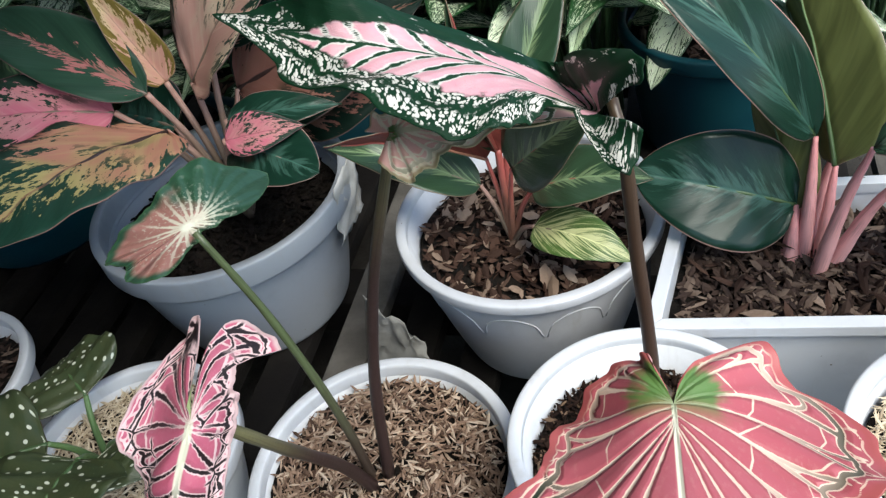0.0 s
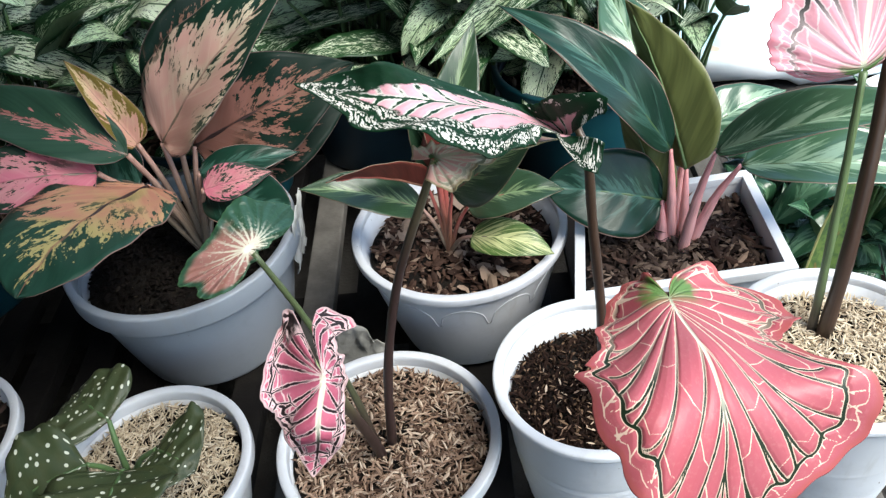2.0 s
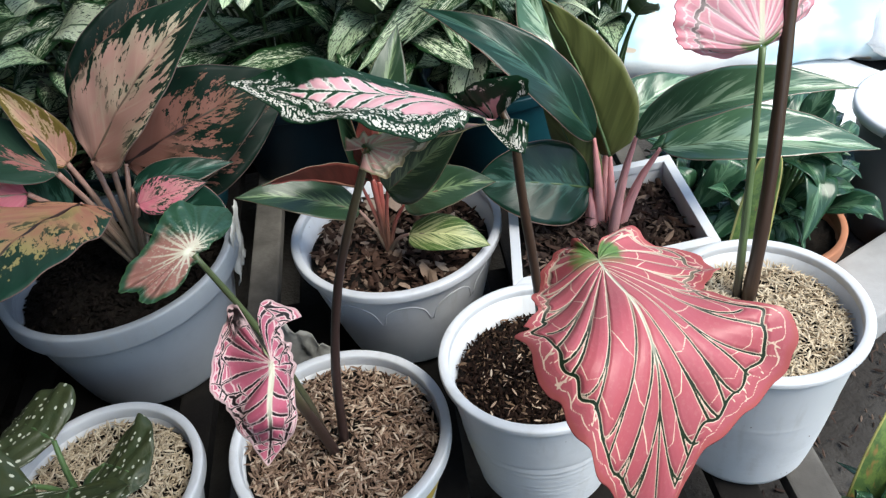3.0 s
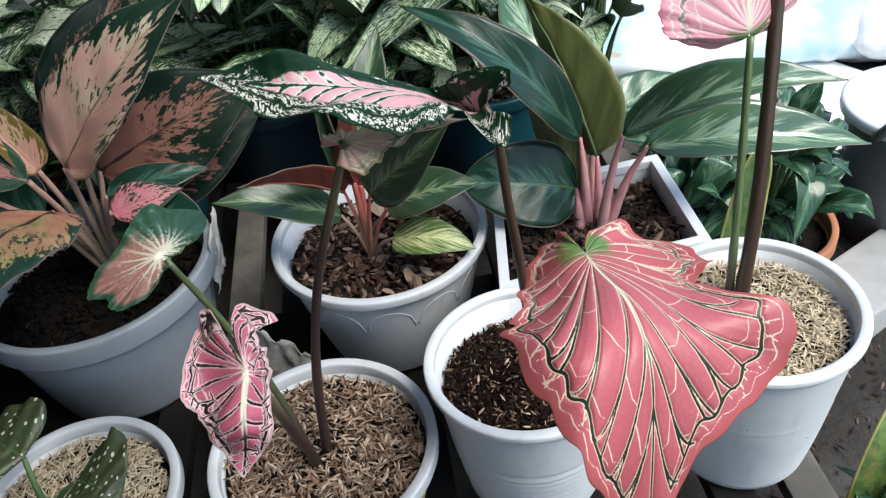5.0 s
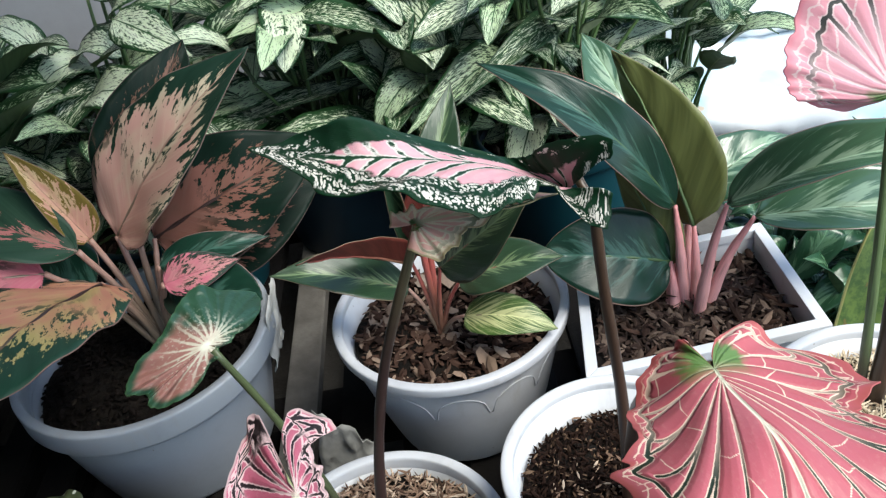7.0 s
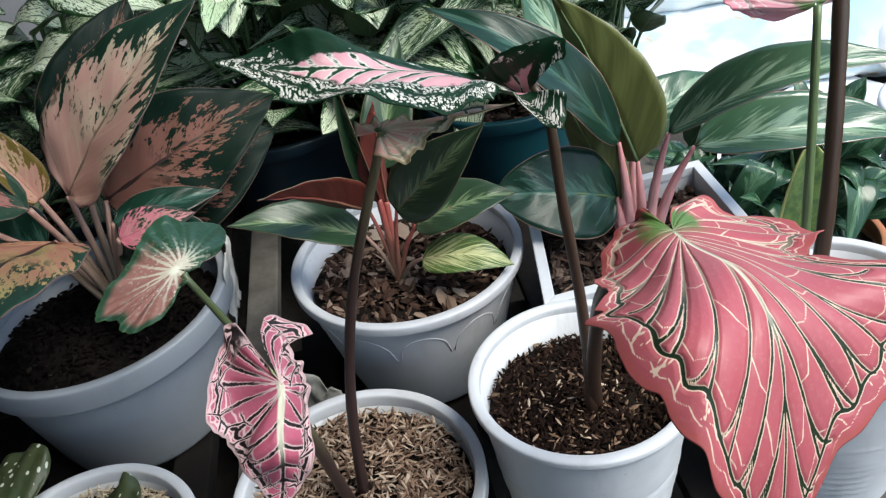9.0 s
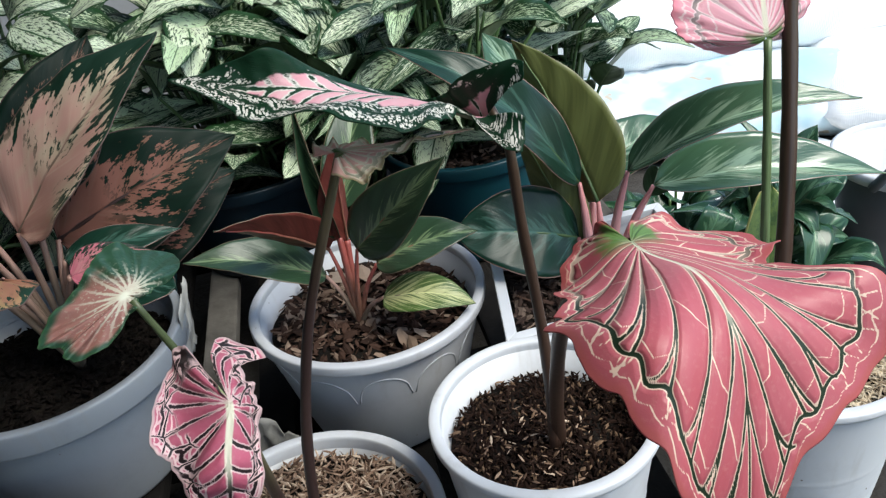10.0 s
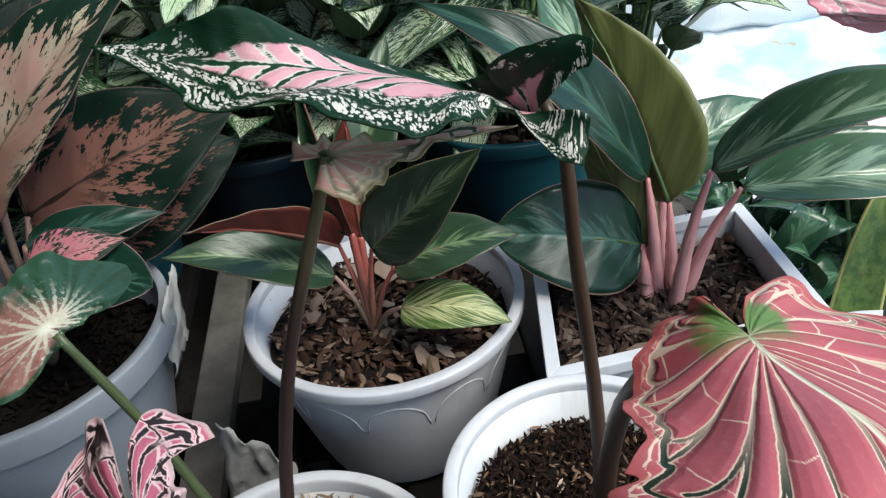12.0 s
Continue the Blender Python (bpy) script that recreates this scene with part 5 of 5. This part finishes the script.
# ---------------------------------------------------------------- cream and green plants behind
round_pot("nursery_pot", -0.24, 0.86, 0, 0.135, 0.118, 0.085, POT_TEAL, "dark teal plastic pot behind the orange plant", lip=0.016)
round_pot("nursery_pot", 0.225, 0.755, 0, 0.14, 0.105, 0.08, POT_TEAL, "dark teal plastic pot with brown mulch", lip=0.016)
round_pot("nursery_pot", -0.02, 0.9, 0, 0.13, 0.11, 0.085, POT_BLUE, "dark blue plastic pot behind the striped plant", lip=0.016)
round_pot("nursery_pot", -0.58, 0.78, 0, 0.12, 0.12, 0.085, POT_TEAL, "dark teal pot with brown mulch", lip=0.016)
for i, (x, y, z, r) in enumerate(((-0.24, 0.86, 0.115, 0.105), (0.225, 0.755, 0.122, 0.093), (-0.02, 0.9, 0.112, 0.098), (-0.58, 0.78, 0.1, 0.107))):
    soil_disc("potting_soil", x, y, z, r, SOIL, "dark soil in a nursery pot", 30 + i)
    flakes("bark_mulch", 420, disc(x, y, r * 0.96), z + 0.001, (0.006, 0.018), BARK_GREY, "dark mulch in a nursery pot", 40 + i, slim=0.36)


def bush(name, x, y, z, reach, count, mats, seed, label, lean=(0, 0), wide=(0.036, 0.058), rise=(-0.01, 0.22)):
    """A leafy clump: stalks fan out from one foot, the younger ones steeper."""
    rng = random.Random(seed)
    foot = (x, y, z)
    pl = thing(name, foot, label, "plant", "cream and green plants at the back")
    for i in range(count):
        a = i * 2.399963 + rng.uniform(-0.4, 0.4)
        k = (i + 0.5) / count
        el = rng.uniform(*rise) + 0.12 * (1 - k)
        out = reach * (0.4 + 0.7 * k) * rng.uniform(0.85, 1.15)
        d = np.array([math.cos(a) + lean[0], math.sin(a) + lean[1], 0])
        b = np.array(foot) + d * out * 0.25 + np.array([0, 0, el * 0.8])
        t = np.array(foot) + d * out + np.array([0, 0, el * rng.uniform(0.7, 1.1)])
        up = np.array([-0.3 * d[0], -0.3 * d[1] - 0.25, 1.0])
        sh = np.array([rng.uniform(-0.3, 0.3), rng.uniform(-0.3, 0.3), 0]) * reach
        b, t = b + sh + np.array([0, 0, rng.uniform(-0.02, 0.02)]), t + sh + np.array([0, 0, rng.uniform(-0.035, 0.035)])
        up = up + np.array([rng.uniform(-0.3, 0.6), rng.uniform(-0.6, 0.1), 0])
        stalked(pl, np.array(foot) + sh * 0.6, b, t, up, rng.uniform(*wide), [mats[i % len(mats)], BACK_GREEN], STEM_LEAF, rng.choice(("lance", "lance", "oval")), rng.uniform(0.005, 0.03),
                fold=rng.uniform(0.1, 0.5), wave=0.03, r=(0.003, 0.0018), nu=20, nv=8, rib=None)
    return pl


bush("dieffenbachia_plant", -0.24, 0.88, 0.11, 0.21, 78, [LF_CREAM, LF_CREAM, LF_MOTTLE], 1, "cream leaves splashed with green, in a teal pot")
bush("dieffenbachia_plant", -0.02, 0.92, 0.11, 0.21, 78, [LF_CREAM, LF_CREAM, LF_MOTTLE], 2, "cream leaves splashed with green, in a blue pot")
bush("dieffenbachia_plant", 0.225, 0.78, 0.12, 0.19, 70, [LF_CREAM, LF_MOTTLE, LF_CREAM], 3, "cream and green mottled leaves in a teal pot")
bush("dieffenbachia_plant", 0.42, 0.84, 0.0, 0.16, 56, [LF_MOTTLE, LF_CREAM], 9, "cream and green mottled leaves beside white sacks", rise=(0.1, 0.26))
bush("dieffenbachia_plant", -0.48, 0.92, 0.0, 0.21, 78, [LF_CREAM, LF_MOTTLE], 4, "cream leaves splashed with green beside a wall", rise=(0.15, 0.36))
bush("dieffenbachia_plant", 0.12, 1.1, 0.0, 0.21, 78, [LF_CREAM, LF_MOTTLE], 5, "tall cream and green leaves before the wall", rise=(0.15, 0.36))
bush("dieffenbachia_plant", 0.1, 0.83, 0.0, 0.18, 60, [LF_CREAM, LF_MOTTLE, LF_CREAM], 11, "cream and green mottled leaves between two teal pots", rise=(0.12, 0.27))
bush("aglaonema_plant", -0.58, 0.8, 0.1, 0.17, 14, [LF_STRIPE, LF_GREEN], 6, "dark green leaves in a teal pot", wide=(0.06, 0.08))

# ---------------------------------------------------------------- right side: clay pot plant, bucket, sacks, sword leaves
round_pot("clay_pot", 0.475, 0.5, GZ, -0.04, 0.09, 0.066, POT_CLAY, "terracotta coloured pot on the ground", lip=0.02)
soil_disc("potting_soil", 0.475, 0.5, -0.06, 0.08, SOIL, "dark soil in a terracotta pot", 50)
for i, (x, y, z) in enumerate(((0.475, 0.5, -0.06), (0.4, 0.54, GZ), (0.57, 0.58, GZ), (0.46, 0.66, GZ), (0.385, 0.47, GZ))):
    bush("peace_lily_plant", x, y, z, 0.11, 34, [LF_SMALL], 60 + i, "low plant with small glossy dark green leaves", wide=(0.026, 0.044), rise=(0.03, 0.1))
sw = thing("sword_plant", (0.32, 0.31, GZ), "yellow-edged sword leaves beside a white pot", "plant")
blade(sw, [(0.31, 0.35, GZ), (0.315, 0.36, 0.0), (0.335, 0.375, 0.1), (0.36, 0.39, 0.17)], (-0.5, -0.8, 0.1), 0.04, [SWORD, SWORD], "strap", fold=0.2, thick=0.002)
blade(sw, [(0.29, 0.13, GZ), (0.3, 0.14, -0.06), (0.335, 0.16, 0.02), (0.4, 0.19, 0.06)], (-0.5, -0.6, 0.6), 0.034, [SWORD, SWORD], "strap", fold=0.2, thick=0.002)

KX, KY = 0.705, 0.5
bucket = thing("bucket", (KX, KY, GZ), "dark grey plastic bucket with a pale inside", "bucket")
lathe("body", [(0.001, 0.004), (0.064, 0.0), (0.068, 0.003), (0.09, 0.19), (0.089, 0.192)], BUCKET_GREY, bucket, (KX, KY, GZ))
lathe("lining", [(0.0885, 0.191), (0.0865, 0.19), (0.064, 0.01), (0.001, 0.008)], POT_WHITE, bucket, (KX, KY, GZ), "pale inside")
lathe("rim", [(0.088, 0.187), (0.0885, 0.197), (0.091, 0.199), (0.096, 0.197), (0.096, 0.185), (0.0905, 0.184)], POT_WHITE, bucket, (KX, KY, GZ), "white rim")
tube("handle", [(KX - 0.094, KY - 0.02, GZ + 0.185), (KX - 0.085, KY - 0.05, GZ + 0.23), (KX - 0.02, KY - 0.085, GZ + 0.265), (KX + 0.06, KY - 0.05, GZ + 0.24), (KX + 0.094, KY + 0.02, GZ + 0.185)], 0.006, 0.006, BUCKET_GREY, bucket)


def sack(name, c, size, yaw, tilt, mat, label, seed):
    """A filled sack: a swollen pillow with creases, its seams pinched."""
    n = 44
    V, uv = [], []
    for i in range(n + 1):
        u = -1 + 2 * i / n
        for j in range(2 * n):
            a = 2 * math.pi * j / (2 * n)
            k = (1 - abs(u) ** 4.0) ** 0.5 if abs(u) < 1 else 0.0
            sx = math.copysign(abs(math.cos(a)) ** 0.7, math.cos(a))
            sz = math.copysign(abs(math.sin(a)) ** 0.9, math.sin(a))
            p = Vector((u * size[0] / 2, sx * size[1] / 2 * (0.8 + 0.2 * k), sz * size[2] / 2 * k))
            p += Vector((0, 0, 1)) * 0.02 * noise.noise(p * 9 + Vector((seed, 0, 0))) * k + Vector((0, 1, 0)) * 0.012 * noise.noise(p * 14 + Vector((0, seed, 0)))
            p.z += 0.006 * noise.noise(Vector((p.x * 40, p.y * 12, seed)))
            V.append(p)
    m = pose(*c, tilt, 0, yaw)
    V = [m @ p for p in V]
    F = [(i * 2 * n + j, (i + 1) * 2 * n + j, (i + 1) * 2 * n + (j + 1) % (2 * n), i * 2 * n + (j + 1) % (2 * n)) for i in range(n) for j in range(2 * n)]
    ob = tagged(mesh_object(name, V, F, mat), label, "sack")
    for s in (-1, 1):
        tube("seam", [m @ Vector((s * (size[0] / 2 - 0.012), y * size[1] * 0.4, 0.004 * (-1) ** i)) for i, y in enumerate((-1, -0.4, 0.3, 1))], 0.006, 0.005, mat, ob)
    return ob


sack("sack", (1.0, 1.3, 0.03), (0.95, 0.5, 0.22), -20, 0, SACK, "full white woven sack lying on another", 2)
sack("sack", (0.95, 1.12, GZ + 0.05), (0.9, 0.5, 0.14), -20, 0, SACK_PRINT, "printed blue and white sack lying on the ground", 5)
sack("sack", (1.35, 0.85, GZ + 0.06), (0.7, 0.5, 0.16), -30, 0, SACK, "white woven sack lying on the ground", 8)
ledge = box_bm((0.5, 0.09, 0.05), 0.004, pose(0.74, 0.44, GZ + 0.02, 0, 0, 12))
ledge_me = bpy.data.meshes.new("kerb")
ledge.to_mesh(ledge_me)
ledge.free()
ledge_me.materials.append(CEMENT)
tagged(new("kerb", ledge_me), "pale cement kerb on the ground", "kerb", kind="structure")


# Sunlight on the floor, put in as an added white slab.
slab("tile_pale", (0.36, 0.4, 0.02), pose(0.8, 0.7, GZ + 0.012, 0, 0, 14), SACK, "white slab added for the bright sunlit floor")


def tuft(rng):
    return rng.uniform(1.2, 3.5), rng.uniform(1.4, 3.6)


flakes("grass", 6000, tuft, GZ + 0.01, (0.03, 0.08), LF_SMALL, "green grass beyond the sacks", 70, heap=0.04, category="grass", slim=0.12, tilt=0.8)
flakes("grit", 900, lambda rng: (rng.uniform(0.27, 0.9), rng.uniform(-0.1, 0.5)), GZ + 0.002, (0.004, 0.016), BARK_GREY, "twigs and grit on the earth", 71, slim=0.25, category="litter")
bush("weed", 0.31, 0.12, GZ, 0.06, 18, [LF_SMALL], 80, "small green weed at the rack's foot", wide=(0.014, 0.022), rise=(0.02, 0.06))
